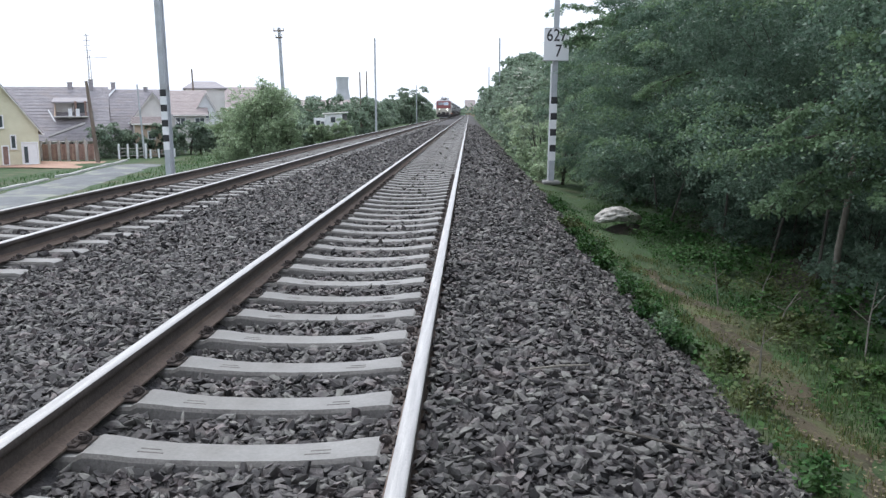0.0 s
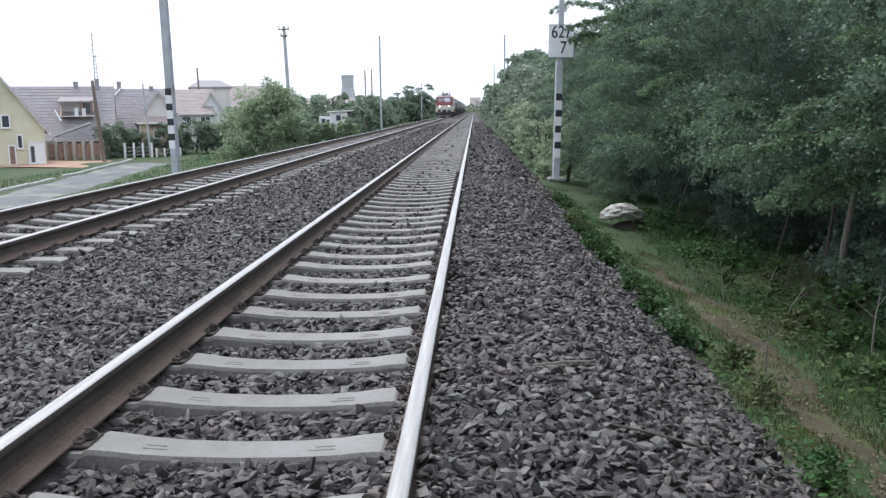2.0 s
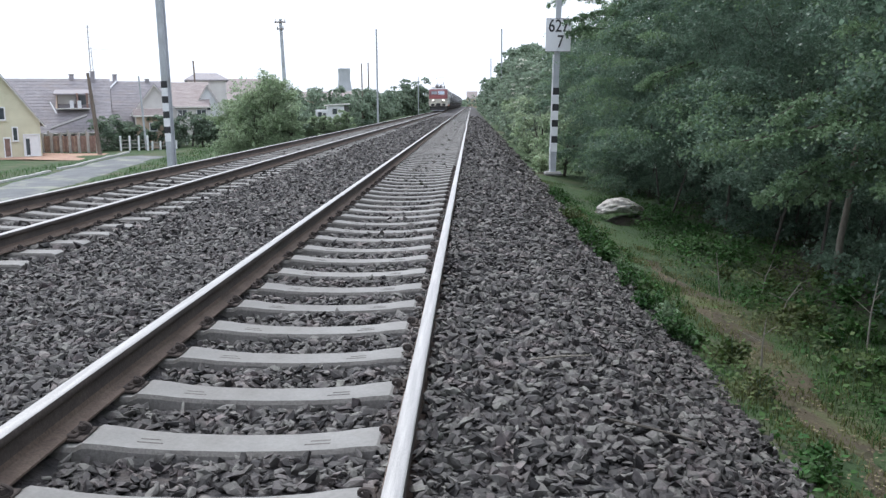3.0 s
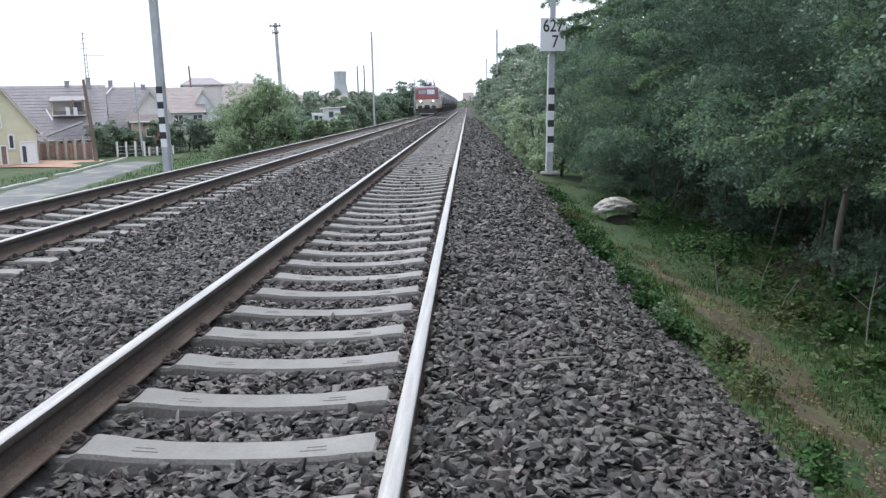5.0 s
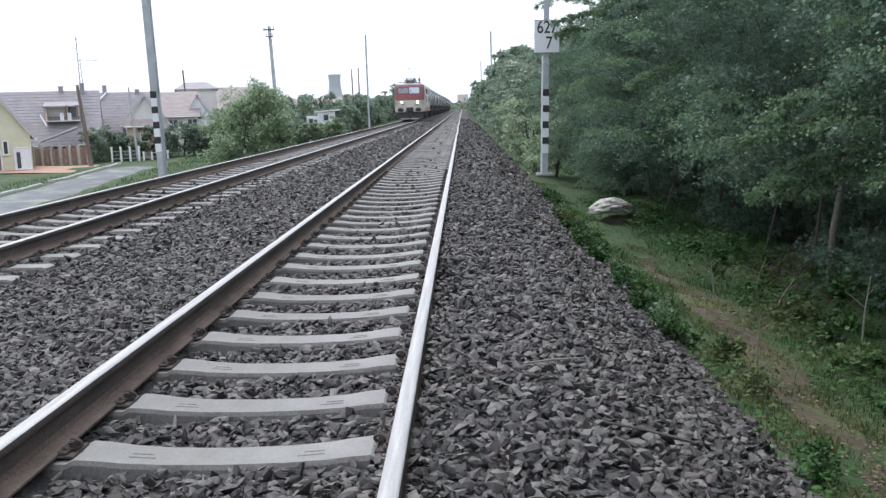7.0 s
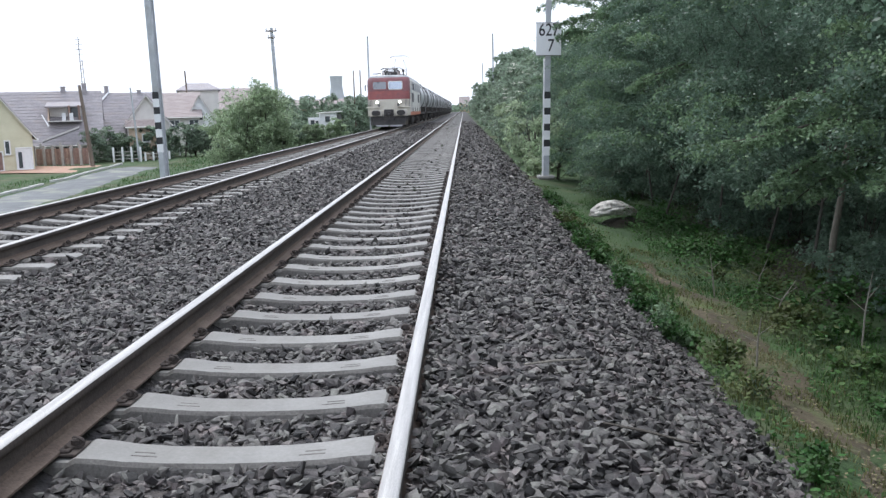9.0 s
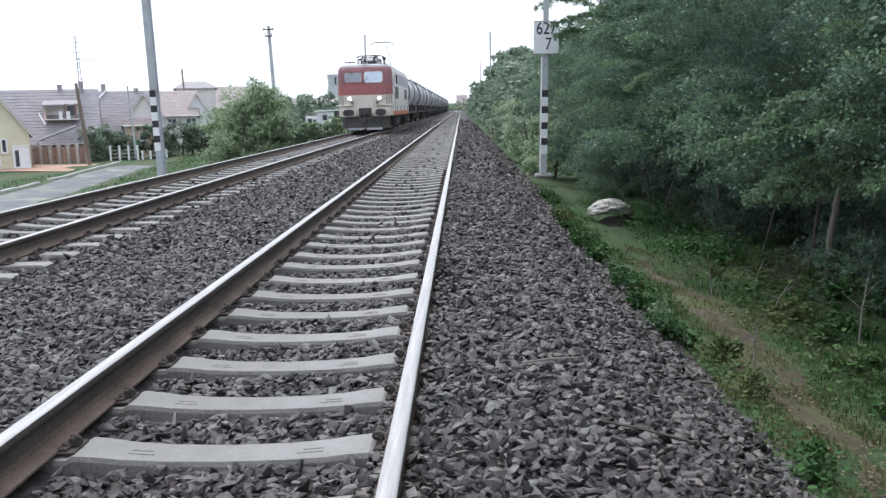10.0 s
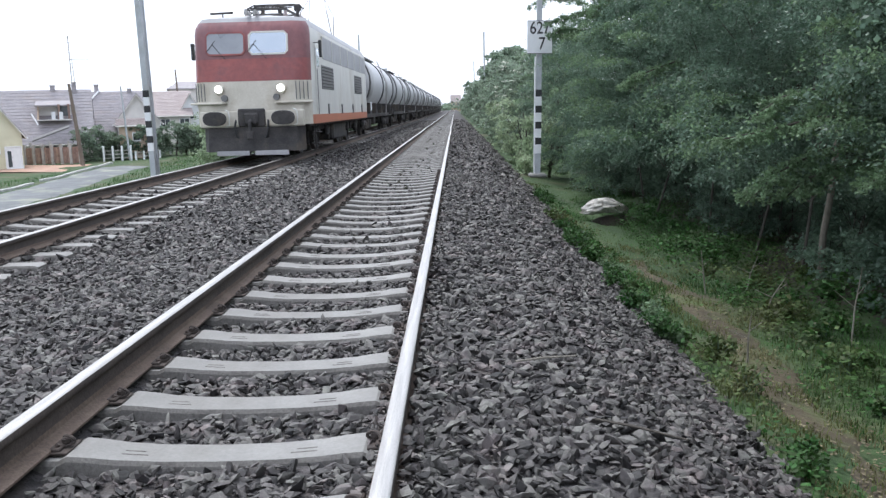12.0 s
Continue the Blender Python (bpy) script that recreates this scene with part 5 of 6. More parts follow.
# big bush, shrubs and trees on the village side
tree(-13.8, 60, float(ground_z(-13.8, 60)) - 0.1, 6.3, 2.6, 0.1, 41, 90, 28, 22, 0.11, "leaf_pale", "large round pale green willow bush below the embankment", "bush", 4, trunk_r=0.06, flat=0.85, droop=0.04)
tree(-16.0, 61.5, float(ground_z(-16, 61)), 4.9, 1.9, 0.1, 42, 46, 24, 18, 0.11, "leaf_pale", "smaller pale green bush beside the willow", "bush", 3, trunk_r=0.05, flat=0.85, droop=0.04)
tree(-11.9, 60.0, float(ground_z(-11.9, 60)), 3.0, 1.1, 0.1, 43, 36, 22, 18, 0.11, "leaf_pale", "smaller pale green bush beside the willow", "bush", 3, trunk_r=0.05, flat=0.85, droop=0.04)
for j in range(7):
    xx = -17.2 + j * 0.75
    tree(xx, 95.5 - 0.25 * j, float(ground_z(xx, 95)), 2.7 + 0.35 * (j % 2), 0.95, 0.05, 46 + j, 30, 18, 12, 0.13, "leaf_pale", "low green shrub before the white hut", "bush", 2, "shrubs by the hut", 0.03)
rv = np.random.default_rng(9)
for i in range(15):
    xx = -35.5 + i * 0.95 + rv.uniform(-0.4, 0.4)
    yy = 82.8 + i * 0.7 + rv.uniform(-1.0, 2.5)
    tree(xx, yy, -3.1, rv.uniform(2.8, 3.9), 1.6, 0.35, 1200 + i, 22, 15, 11, 0.18, "leaf_far", "small dark green garden tree among the houses", group="garden trees", stems=1)
for i in range(46):
    yy = 78 + i * 3.6
    xx = -14.6 + rv.uniform(-2.2, 1.0) + (i / 46) * 4.2
    if 76 < yy < 101 and xx > -17.5:
        xx = -18.5 - rv.uniform(0, 1.5)
    hgt = rv.uniform(3.4, 4.6) + (1.2 if yy < 130 else 0.2)
    if yy > 150:
        hgt = rv.uniform(4.2, 5.6)
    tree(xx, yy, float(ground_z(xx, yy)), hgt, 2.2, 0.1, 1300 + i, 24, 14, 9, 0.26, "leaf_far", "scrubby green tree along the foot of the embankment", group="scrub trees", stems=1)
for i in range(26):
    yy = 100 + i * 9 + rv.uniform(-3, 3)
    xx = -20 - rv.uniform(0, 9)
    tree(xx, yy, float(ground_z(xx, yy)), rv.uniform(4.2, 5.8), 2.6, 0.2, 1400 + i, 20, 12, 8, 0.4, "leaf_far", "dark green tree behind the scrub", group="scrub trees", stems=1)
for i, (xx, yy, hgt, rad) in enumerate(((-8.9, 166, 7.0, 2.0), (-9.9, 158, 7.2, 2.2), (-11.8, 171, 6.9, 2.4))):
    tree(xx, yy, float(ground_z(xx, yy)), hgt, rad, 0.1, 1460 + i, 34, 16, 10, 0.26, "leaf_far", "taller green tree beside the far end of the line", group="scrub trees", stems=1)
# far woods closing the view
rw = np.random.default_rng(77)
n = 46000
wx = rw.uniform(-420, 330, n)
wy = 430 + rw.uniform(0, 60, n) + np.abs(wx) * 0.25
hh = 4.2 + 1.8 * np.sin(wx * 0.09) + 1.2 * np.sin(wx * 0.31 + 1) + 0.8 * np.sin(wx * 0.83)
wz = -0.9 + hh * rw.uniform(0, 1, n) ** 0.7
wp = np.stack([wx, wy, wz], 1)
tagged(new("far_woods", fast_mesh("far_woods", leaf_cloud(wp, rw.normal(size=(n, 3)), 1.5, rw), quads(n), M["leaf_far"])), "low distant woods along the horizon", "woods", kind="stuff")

# grass
def grass(name, xs, ys, hs, wd, label, seed, material="grass"):
    rng = np.random.default_rng(seed)
    n = len(xs)
    z = ground_z(xs, ys) - 0.01
    a = rng.uniform(0, 2 * math.pi, n)
    lean = rng.uniform(0.1, 0.7, n) * hs
    b = np.stack([xs, ys, z], 1)
    d = np.stack([np.cos(a), np.sin(a), np.zeros(n)], 1)
    s = np.stack([-np.sin(a), np.cos(a), np.zeros(n)], 1) * (wd * rng.uniform(0.6, 1.4, n))[:, None]
    up = np.array([0, 0, 1.0])
    m = b + d * (lean * 0.35)[:, None] + up * (hs * 0.6)[:, None]
    t = b + d * lean[:, None] + up * (hs * 0.95)[:, None]
    v = np.stack([b - s, b + s, m + s * 0.7, m - s * 0.7, t + s * 0.1, t - s * 0.1], 1).reshape(-1, 3)
    i = np.arange(n)[:, None] * 6
    f = np.concatenate([i + np.array([0, 1, 2, 3]), i + np.array([3, 2, 4, 5])])
    return tagged(new(name, fast_mesh(name, v, f, M[material])), label, "grass", kind="stuff")
rg = np.random.default_rng(21)
n = 95000
xs, ys = rg.uniform(2.55, 6.2, n), 2.2 + 20 * rg.uniform(0, 1, n) ** 1.35
patch = np.sin(xs * 2.3 + ys * 0.7) + np.sin(ys * 1.9 - xs) + rg.normal(scale=0.7, size=n)
px_ = np.array([path_x(float(v)) for v in ys])
on_path = np.abs(xs - px_) < 0.25 + 0.1 * np.sin(ys * 3.1)
keep = (patch > -0.9) & (~on_path | (rg.uniform(0, 1, n) < 0.08)) & ((xs < 4.9) | (rg.uniform(0, 1, n) < 0.4)) & ((xs > 2.75) | (rg.uniform(0, 1, n) < 0.35))
xs, ys, patch = xs[keep], ys[keep], patch[keep]
n = 20000
xs, ys, patch = np.append(xs, rg.uniform(2.75, 6.0, n)), np.append(ys, rg.uniform(-5, 2.4, n)), np.append(patch, rg.uniform(0, 1, n))
grass("verge_grass", xs, ys, rg.uniform(0.022, 0.065, len(xs)) * (1 + 0.35 * np.clip(patch, 0, 2)), 0.0035, "short green grass on the verge beside the ballast", 3)
n = 27000
ys = 2.7 + 9.8 * rg.uniform(0, 1, n) ** 1.2
xs = np.array([path_x(float(v)) for v in ys]) + rg.normal(scale=0.42, size=n) - 0.08
tuft = np.sin(xs * 9.1 + ys * 3.7) + np.sin(ys * 7.3 - xs * 5.0) + rg.normal(scale=0.5, size=n)
keep = (tuft > 0.2) & (xs > 2.72)
xs, ys = xs[keep], ys[keep]
grass("dry_grass", xs, ys, rg.uniform(0.02, 0.07, len(xs)), 0.0035, "short yellowing grass tufts on the trodden path", 5, "dry_grass")
n = 32000
xs, ys = rg.uniform(-30, -6.9, n), 18 + 95 * rg.uniform(0, 1, n)
keep = np.abs(xs + 24.5 + 0.16 * (ys - 55)) > 2.5
xs, ys = xs[keep], ys[keep]
grass("embankment_grass", xs, ys, rg.uniform(0.1, 0.3, len(xs)), 0.014, "rough green grass on the embankment slope", 4)

# broad low leaves among the grass, and fallen leaves on the path
n = 26000
xs, ys = rg.uniform(2.7, 5.6, n), 3.0 + 15 * rg.uniform(0, 1, n) ** 1.3
pt = np.sin(xs * 3.1 - ys * 1.3) + np.sin(ys * 2.7 + xs * 1.1) + rg.normal(scale=0.6, size=n)
keep = (pt > 0.1) & ((np.abs(xs - np.array([path_x(float(v)) for v in ys])) > 0.28) | (rg.uniform(0, 1, n) < 0.15))
lp = np.stack([xs, ys, ground_z(xs, ys) + rg.uniform(0.005, 0.09, n)], 1)[keep]
tagged(new("ground_cover", fast_mesh("ground_cover", leaf_cloud(lp, rg.normal(size=(len(lp), 3)) * np.array([1, 1, 0.35]), 0.042, rg, 0.8), quads(len(lp)), M["grass"])), "low broad-leaved ground cover on the verge", "ground cover", kind="stuff")
n = 1800
ys = rg.uniform(3.4, 12.0, n)
xs = np.array([path_x(float(v)) for v in ys]) + rg.normal(scale=0.26, size=n)
lp = np.stack([xs, ys, ground_z(xs, ys) + rg.uniform(0.012, 0.03, n)], 1)
tagged(new("fallen_leaves", fast_mesh("fallen_leaves", leaf_cloud(lp, rg.normal(size=(n, 3)) * np.array([1, 1, 0.15]), 0.026, rg, 0.9), quads(n), M["dry_leaf"])), "dry fallen leaves and twigs on the path", "fallen leaves", kind="stuff")

n = 12000
xs, ys = rg.uniform(3.85, 6.0, n), 6.0 + 11 * rg.uniform(0, 1, n)
pt = np.sin(xs * 2.1 - ys * 1.7) + np.sin(ys * 2.2 + xs * 1.6) + rg.normal(scale=0.5, size=n)
keep = pt > -0.2
lp = np.stack([xs, ys, ground_z(xs, ys) + rg.uniform(0.01, 0.14, n) * (1 + np.clip(pt, 0, 2))], 1)[keep]
tagged(new("tall_ground_cover", fast_mesh("tall_ground_cover", leaf_cloud(lp, rg.normal(size=(len(lp), 3)) * np.array([1, 1, 0.4]), 0.05, rg, 0.75), quads(len(lp)), M["grass"])), "leafy green nettles and seedlings at the wood's edge", "ground cover", kind="stuff")

# weeds on the verge: low leafy plants
def weed(x, y, h, seed, leaf, n=7, mname="grass"):
    rng = np.random.default_rng(seed)
    w = thing("weed", "low leafy green weed at the ballast edge", "plant", (x, y, float(max(ground_z(x, y), bed_z(x, y) if x < 2.7 else -9)) - 0.01), group="weeds on the verge")
    g, C = Geo(), []
    for k in range(n):
        a, r = rng.uniform(0, 6.28), rng.uniform(0.3, 1.0) * h * 0.7
        top = (r * math.cos(a), r * math.sin(a), h * rng.uniform(0.5, 1.0))
        g.tube([(0, 0, 0), (top[0] * 0.5, top[1] * 0.5, top[2] * 0.65), top], [0.004, 0.003, 0.002], 4)
        C += [np.array(top) * f for f in (0.55, 0.8, 1.0)]
    P, A = sprays(np.array(C), np.full(len(C), h * 0.25), 3, 4, rng, 0.1, 0.5)
    tagged(part("stem", g, M["leaf"], w), kind="stuff")
    o = tagged(new("leaves", fast_mesh("leaves", leaf_cloud(P, A, leaf, rng), quads(len(P)), M[mname])), "", kind="stuff")
    o.parent = w
rq = np.random.default_rng(31)
for i in range(120):
    yy = 3.4 + 15 * rq.uniform() ** 1.3
    edge = rq.uniform() < 0.35 and yy > 6.5
    xx = 2.72 + rq.normal(scale=0.12) if edge else rq.uniform(3.9, 5.2)
    weed(xx, yy, rq.uniform(0.07, 0.22), 2000 + i, rq.uniform(0.028, 0.05), mname="grass")
for i, (xx, yy, h) in enumerate(((2.75, 4.1, 0.13), (2.85, 4.4, 0.12), (2.72, 11.2, 0.25), (2.78, 9.6, 0.22), (2.8, 8.9, 0.2), (2.65, 12.4, 0.25), (2.95, 5.6, 0.2))):
    weed(xx, yy, h, 2300 + i, 0.032, 8, "grass")
for i in range(24):
    yy = 6.4 + 7.3 * rq.uniform()
    xx = 2.66 + rq.normal(scale=0.10) + 0.14 * math.sin(yy * 2.2)
    weed(xx, yy, rq.uniform(0.10, 0.24), 2350 + i, rq.uniform(0.03, 0.046), 8, "leaf_tip" if i % 3 == 0 else "grass")
# low undergrowth under the trees
for i in range(34):
    xx, yy = rq.uniform(5.6, 7.0) if i < 14 else rq.uniform(4.9, 6.6), 5.0 + i * 0.5 + rq.uniform(-0.4, 0.4)
    if 13.5 < yy < 17.5:
        xx = max(xx, 5.9)
    tree(xx, yy, float(ground_z(xx, yy)), rq.uniform(0.65, 1.25), 0.68, 0.02, 2500 + i, 16, 14, 12, 0.05, "leaf", "low leafy undergrowth in the shade of the trees", "bush", 2, "undergrowth", 0.012)
# dark weeds growing between the rails
for i, (xx, yy, h) in enumerate(((0.05, 12.6, 0.08), (0.1, 15.2, 0.10), (-0.1, 16.4, 0.08), (0.12, 20.6, 0.13), (-0.05, 22.5, 0.12), (0.2, 24.0, 0.10), (0.0, 29.5, 0.14), (0.15, 33.0, 0.16), (-0.1, 38.0, 0.15), (0.1, 46.0, 0.18), (-0.2, 18.1, 0.09), (0.25, 26.4, 0.12), (-0.15, 35.2, 0.15), (0.05, 53.0, 0.2), (-0.2, 61.0, 0.22))):
    weed(xx, yy, h * 0.6, 2400 + i, 0.02, 5, "litter")
# dry stalks
for i, (xx, yy, h, dx) in enumerate(((3.30, 6.6, 0.42, 0.02), (4.35, 7.1, 0.7, 0.06), (4.3, 9.6, 0.4, 0.12), (3.75, 9.3, 0.5, -0.06), (4.0, 8.2, 0.4, 0.2))):
    z0 = float(ground_z(xx, yy))
    st = single("dry_stalk", Geo().tube([(0, 0, -0.02), (dx * 0.4, 0.02, h * 0.5), (dx, 0, h)], [0.009, 0.007, 0.003], 6).tube([(dx * 0.4, 0.02, h * 0.5), (dx * 0.4 - 0.18, 0.03, h * 0.72)], [0.005, 0.002], 5).tube([(dx * 0.6, 0.01, h * 0.66), (dx * 0.6 + 0.1, 0.0, h * 0.85)], [0.004, 0.002], 5), M["twig"], "thin dry stalk standing in the grass", "stalk", (xx, yy, z0), group="dry stalks")

# pale sack lying at the wood's edge
sk = Geo()
rings = []
for i in range(41):
    u = i / 40
    r = 0.235 * math.sin(math.pi * (0.06 + 0.88 * u)) ** 0.55
    ring = []
    for k in range(64):
        a = 2 * math.pi * k / 64
        fold = 1.06 - 0.16 * max(0.0, 1 - 2.6 * abs(math.sin(2.5 * a + 4.5 * u + 0.5 * math.sin(7 * u)))) - 0.09 * max(0.0, 1 - 3 * abs(math.sin(11 * u + 1.5 * math.sin(2 * a)))) + 0.07 * math.sin(5 * a + 9 * u) + 0.07 * math.sin(9 * a - 17 * u)
        z = r * 0.62 * math.sin(a) * fold
        ring.append((-0.5 + 0.86 * u + 0.04 * math.sin(3 * a), r * math.cos(a) * fold, max(z, -0.13) + 0.10 * math.sin(math.pi * u)))
    rings.append(ring)
sk.rings(rings, caps=True)
single("sack", sk, M["sack"], "pale crumpled woven sack lying on the grass", "sack", (3.78, 15.6, -0.76), 8, smooth=True).scale = (0.94, 0.94, 0.94)
# heap of brown earth under the sack
eh = Geo()
hr = []
for i in range(9):
    q = i / 8
    hr.append([((0.62 * (1 - q) + 0.05) * math.cos(a) * (1 + 0.12 * math.sin(3 * a + i)) + 0.08, (0.36 * (1 - q) + 0.04) * math.sin(a) * (1 + 0.1 * math.sin(4 * a + 2 * i)), -0.06 + 0.21 * math.sin(q * math.pi / 2)) for a in [2 * math.pi * k / 22 for k in range(22)]])
eh.rings(hr, caps=True)
single("earth_mound", eh, M["litter"], "low heap of dark brown earth under the sack", "mound", (3.85, 15.65, float(ground_z(3.85, 15.65))), 8, smooth=True)
# sticks on the ballast
for xx, yy, ln, rz in ((1.45, 4.22, 0.32, 14), (1.74, 3.43, 0.46, -36)):
    single("stick", Geo().tube([(-ln / 2, 0, 0.0), (0, 0.006, 0.004), (ln / 2, -0.004, 0)], [0.006, 0.007, 0.004], 6), M["twig" if rz > 0 else "bark"], "dry broken stick lying on the ballast", "stick", (xx, yy, float(bed_z(xx, yy)) + (0.078 if rz > 0 else 0.06)), rz, group="sticks on the ballast", smooth=True)

# ---- ballast stones ----
def rock(seed, pts):
    r = random.Random(seed)
    bm = bmesh.new()
    for i in range(pts):
        b = math.acos(1 - 2 * (i + 0.5) / pts) + r.uniform(-0.4, 0.4)
        a = i * 2.39996 + r.uniform(-0.55, 0.55)
        q = r.uniform(0.72, 1.12)
        bm.verts.new((1.12 * q * math.sin(b) * math.cos(a), 0.72 * q * math.sin(b) * math.sin(a), 0.36 * q * math.cos(b)))
    bmesh.ops.convex_hull(bm, input=bm.verts[:])
    bmesh.ops.delete(bm, geom=[v for v in bm.verts if not v.link_faces], context="VERTS")
    bmesh.ops.triangulate(bm, faces=bm.faces[:])
    bm.verts.index_update()
    v = np.array([p.co[:] for p in bm.verts])
    f = np.array([[p.index for p in q.verts] for q in bm.faces])
    bm.free()
    return v, f
ROCKS = [rock(i, 10) for i in range(12)]
SMALL_ROCKS = [rock(50 + i, 8) for i in range(12)]
def rotations(n, rng):
    yaw, tilt, way = rng.uniform(0, math.pi, n), rng.normal(scale=0.42, size=n), rng.uniform(0, 2 * math.pi, n)
    q = np.stack([np.cos(yaw) * np.cos(tilt), np.sin(tilt) * np.cos(way), np.sin(tilt) * np.sin(way), np.sin(yaw) * np.cos(tilt)], 1)
    q /= np.linalg.norm(q, axis=1, keepdims=True)
    w, x, y, z = q.T
    return np.stack([1 - 2 * (y * y + z * z), 2 * (x * y - z * w), 2 * (x * z + y * w), 2 * (x * y + z * w), 1 - 2 * (x * x + z * z), 2 * (y * z - x * w), 2 * (x * z - y * w), 2 * (y * z + x * w), 1 - 2 * (x * x + y * y)], 1).reshape(n, 3, 3)
def clear_of_sleepers(x, y):
    """Keeps stones off the sleepers' tops and out of the rails."""
    d1 = np.abs((y - FIRST + PITCH / 2) % PITCH - PITCH / 2)
    d2 = np.abs((y - 3.2 + PITCH / 2) % PITCH - PITCH / 2)
    x2 = x - TRACK2
    on1 = (np.abs(x) < 0.88) & (d1 < 0.14)
    on2 = (np.abs(x2) < 1.27) & (d2 < 0.125)
    r = np.minimum(np.abs(np.abs(x) - 0.7525), np.abs(np.abs(x2) - 0.7525)) < 0.095
    r &= ~((np.abs(x) > 0.82) & (np.abs(x) < 0.9))
    return ~(on1 | on2 | r)
def stones(x0, x1, y0, y1, density, size, rng, power=1.0):
    n = int((x1 - x0) * (y1 - y0) * density)
    x, y = rng.uniform(x0, x1, n), y0 + (y1 - y0) * rng.uniform(0, 1, n) ** power
    k = clear_of_sleepers(x, y)
    x, y = x[k], y[k]
    s = size * (0.5 + 1.0 * rng.uniform(0, 1, len(x)) ** 1.6)
    z = bed_z(x, y) - 0.010 + s * 0.1 + rng.uniform(-0.6, 0.6, len(x)) * size * 0.75
    inner = np.abs(x) < 0.66
    z -= inner * 0.03 * np.clip((y - 20) / 8, 0, 1)
    return np.stack([x, y, z], 1), s
def stone_mesh(name, pos, s, rng, label, shapes=None):
    shapes = shapes or SMALL_ROCKS
    kinds = rng.integers(0, len(shapes), len(pos))
    V, F, o = [], [], 0
    for k, (rv_, rf) in enumerate(shapes):
        i = np.where(kinds == k)[0]
        R = rotations(len(i), rng)
        v = np.einsum("nij,vj->nvi", R, rv_) * s[i][:, None, None]
        v[..., 2] *= 0.95
        v += pos[i][:, None, :]
        f = rf[None] + (np.arange(len(i)) * len(rv_))[:, None, None] + o
        o += len(i) * len(rv_)
        V.append(v.reshape(-1, 3))
        F.append(f.reshape(-1, 3))
    ob = new(name, fast_mesh(name, np.concatenate(V), np.concatenate(F), M["stone"], True))
    ob.parent = ballast
    return tagged(ob, label, kind="stuff")
rs = np.random.default_rng(64)
NEAR = (0.95, 1.75, 2.9, 3.9)
a, b = stones(-2.9, 2.75, 1.6, 8.5, 1050, 0.0345, rs)
inside = (a[:, 0] > NEAR[0]) & (a[:, 0] < NEAR[1]) & (a[:, 1] > NEAR[2]) & (a[:, 1] < NEAR[3])
loose = np.where(inside)[0][:300]
mask = np.ones(len(a), bool)
mask[loose] = False
stone_mesh("near_stones", a[mask], b[mask], rs, "angular grey ballast stones", ROCKS)
c, d = stones(-3.6, 2.8, 8.5, 18, 520, 0.043, rs)
stone_mesh("middle_stones", c, d, rs, "angular grey ballast stones")
c, d = stones(-3.2, 2.7, -4.5, 1.6, 330, 0.046, rs)
stone_mesh("behind_stones", c, d, rs, "angular grey ballast stones")
c, d = stones(-6.6, 2.7, -12, 1.6, 60, 0.06, rs)
stone_mesh("rear_stones", c, d, rs, "angular grey ballast stones")
c, d = stones(-6.6, -2.9, 1.6, 5, 190, 0.05, rs)
stone_mesh("side_stones", c, d, rs, "angular grey ballast stones")
c, d = stones(-6.6, -2.9, 5, 18, 300, 0.052, rs)
stone_mesh("far_track_stones", c, d, rs, "angular grey ballast stones")
c, d = stones(-6.7, 2.8, 18, 50, 105, 0.06, rs, 1.3)
stone_mesh("distant_stones", c, d, rs, "angular grey ballast stones")
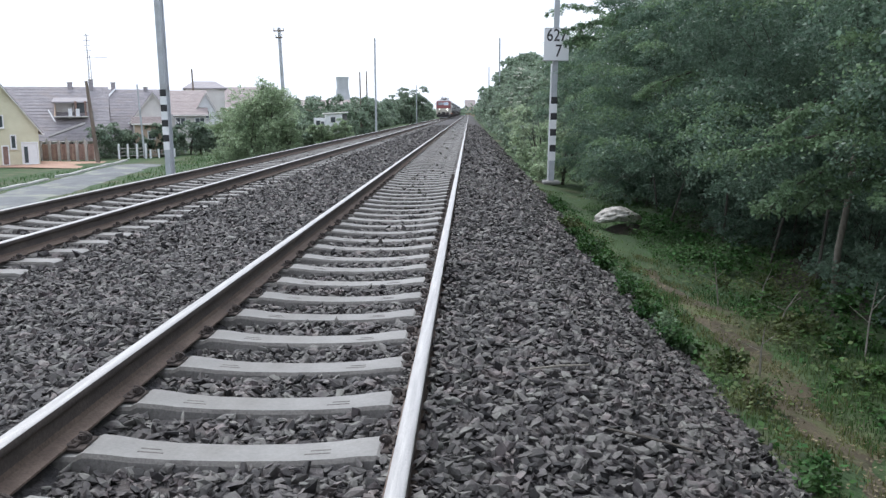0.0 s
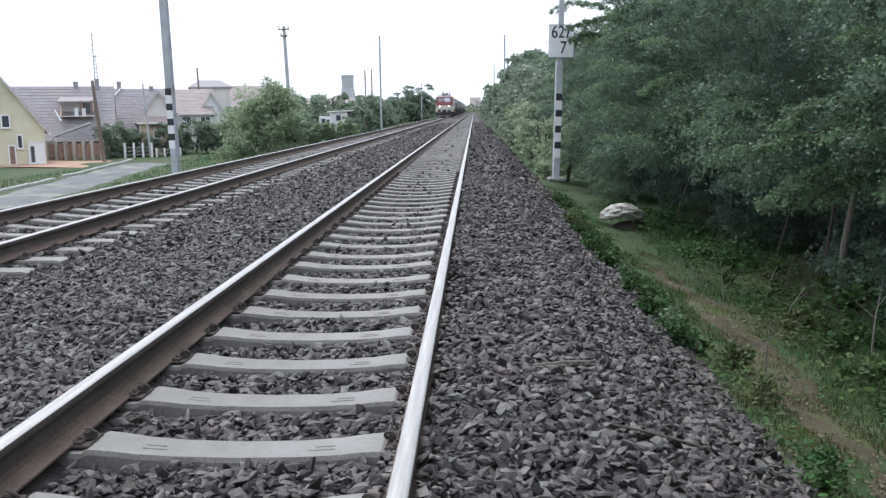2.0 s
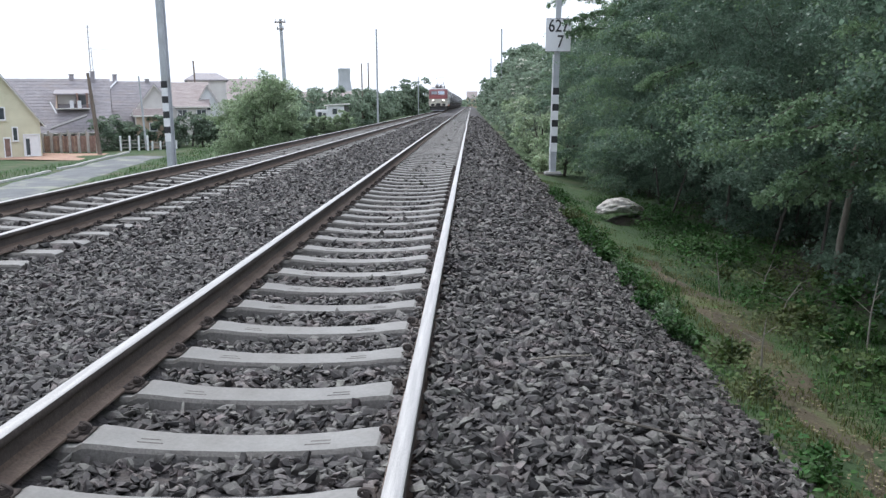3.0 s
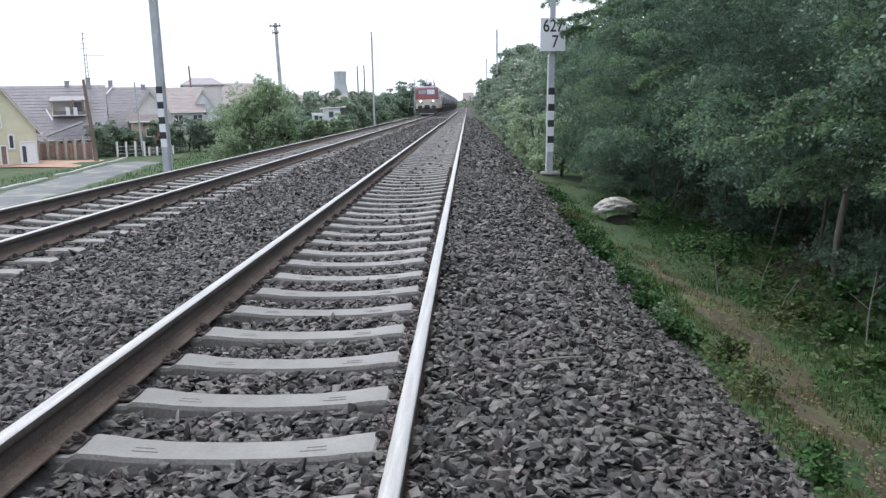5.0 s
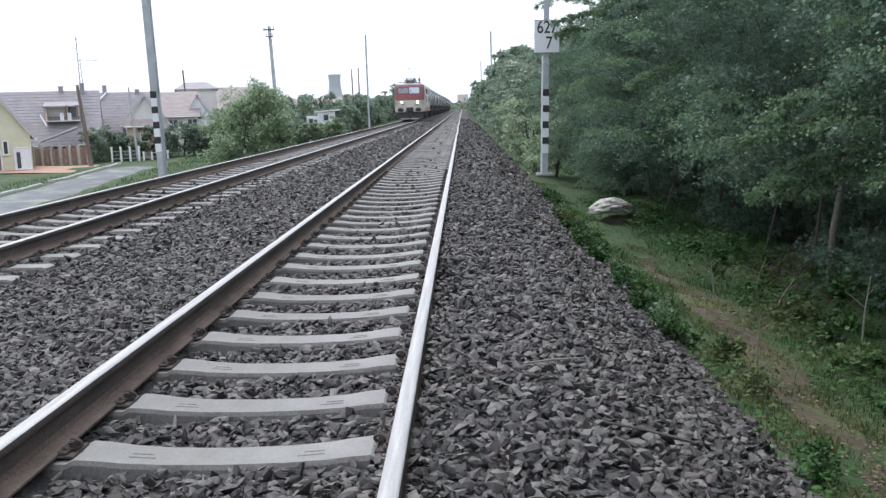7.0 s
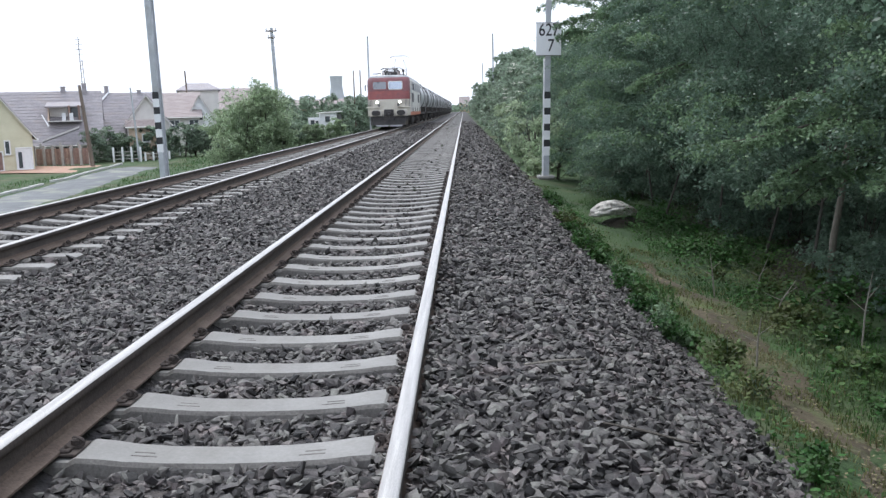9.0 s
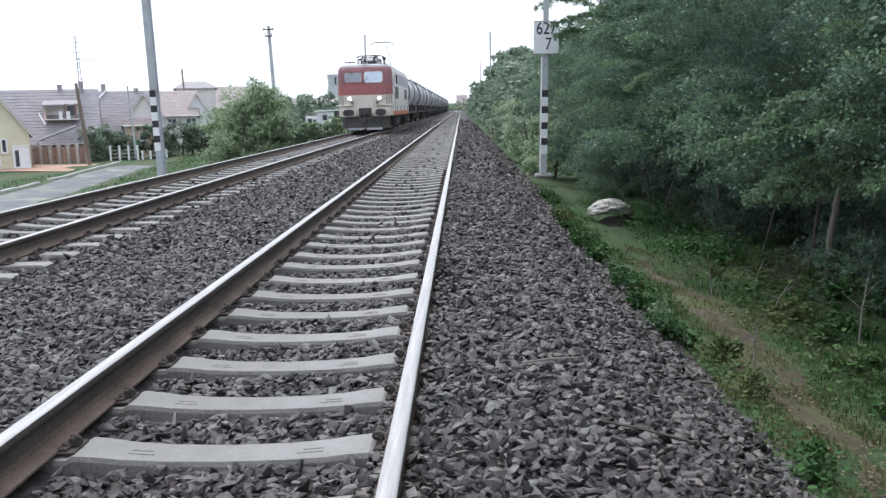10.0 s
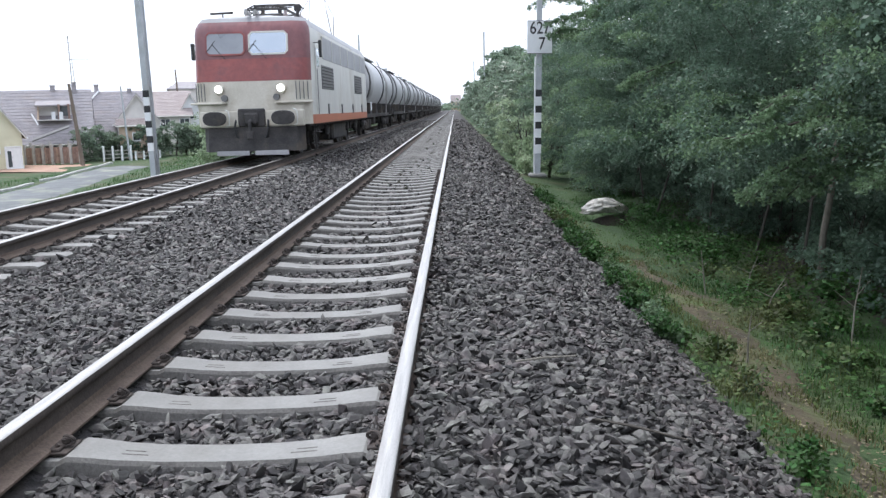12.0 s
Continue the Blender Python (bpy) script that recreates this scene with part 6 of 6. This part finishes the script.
c, d = stones(-6.6, 2.75, 48, 95, 24, 0.08, rs, 1.5)
stone_mesh("farthest_stones", c, d, rs, "angular grey ballast stones")
n = 3600
gx_ = np.where(rs.uniform(0, 1, n) < 0.75, 1, -1) * rs.uniform(0.805, 0.93, n)
gy_ = 1.6 + 26 * rs.uniform(0, 1, n) ** 1.4
gs_ = 0.036 * rs.uniform(0.6, 1.2, n)
gz_ = -0.115 + 0.055 * np.clip((0.93 - np.abs(gx_)) / 0.1, 0, 1) + rs.uniform(-0.035, 0.012, n)
stone_mesh("rail_side_stones", np.stack([gx_, gy_, gz_], 1), gs_, rs, "ballast stones heaped against the rail")
n = 1300
hx_, hy_ = rs.uniform(0.625, 0.69, n), 1.6 + 16 * rs.uniform(0, 1, n) ** 1.3
stone_mesh("rail_foot_stones", np.stack([hx_, hy_, rs.uniform(-0.20, -0.165, n)], 1), 0.028 * rs.uniform(0.6, 1.15, n), rs, "small ballast stones along the rail foot")
PIECES = []
for k, (rv_, rf) in enumerate(ROCKS):
    me = fast_mesh("stone", rv_, rf, M["stone_piece"], True)
    PIECES.append(me)
for i in loose:
    o = new("stone", PIECES[i % len(PIECES)])
    o.parent = ballast
    o.matrix_basis = Matrix.LocRotScale(a[i], Euler((rs.normal(scale=0.5), rs.normal(scale=0.5), rs.uniform(0, 6.28))), Vector((b[i], b[i], b[i] * 0.85)))

# ---- what moves ----
RUN = [(0.0, 176.4), (2.0, 150.7), (5.5, 105.6), (9.0, 60.4), (10.5, 40.6), (12.0, 22.2)]
def train_y(t):
    return float(np.interp(t, [r[0] for r in RUN], [r[1] for r in RUN]))
def motions():
    for ob, back in CONSIST:
        walk(ob, [(t, pose(TRACK2, y + back, 0)) for t, y in RUN])
    start = train_y(0)
    turning = list(LOCO_WHEELS) + list(WAGON_WHEELS)
    for ax, y, r in turning:
        rows, step = [], 2 if r > 0.5 else 1
        for k in range(0, 361, step):
            t = k / 30
            rows.append((t, pose(0, y, r, math.degrees((start - train_y(t)) / r) % 360, 0, 0)))
        walk(ax, rows)
motions()
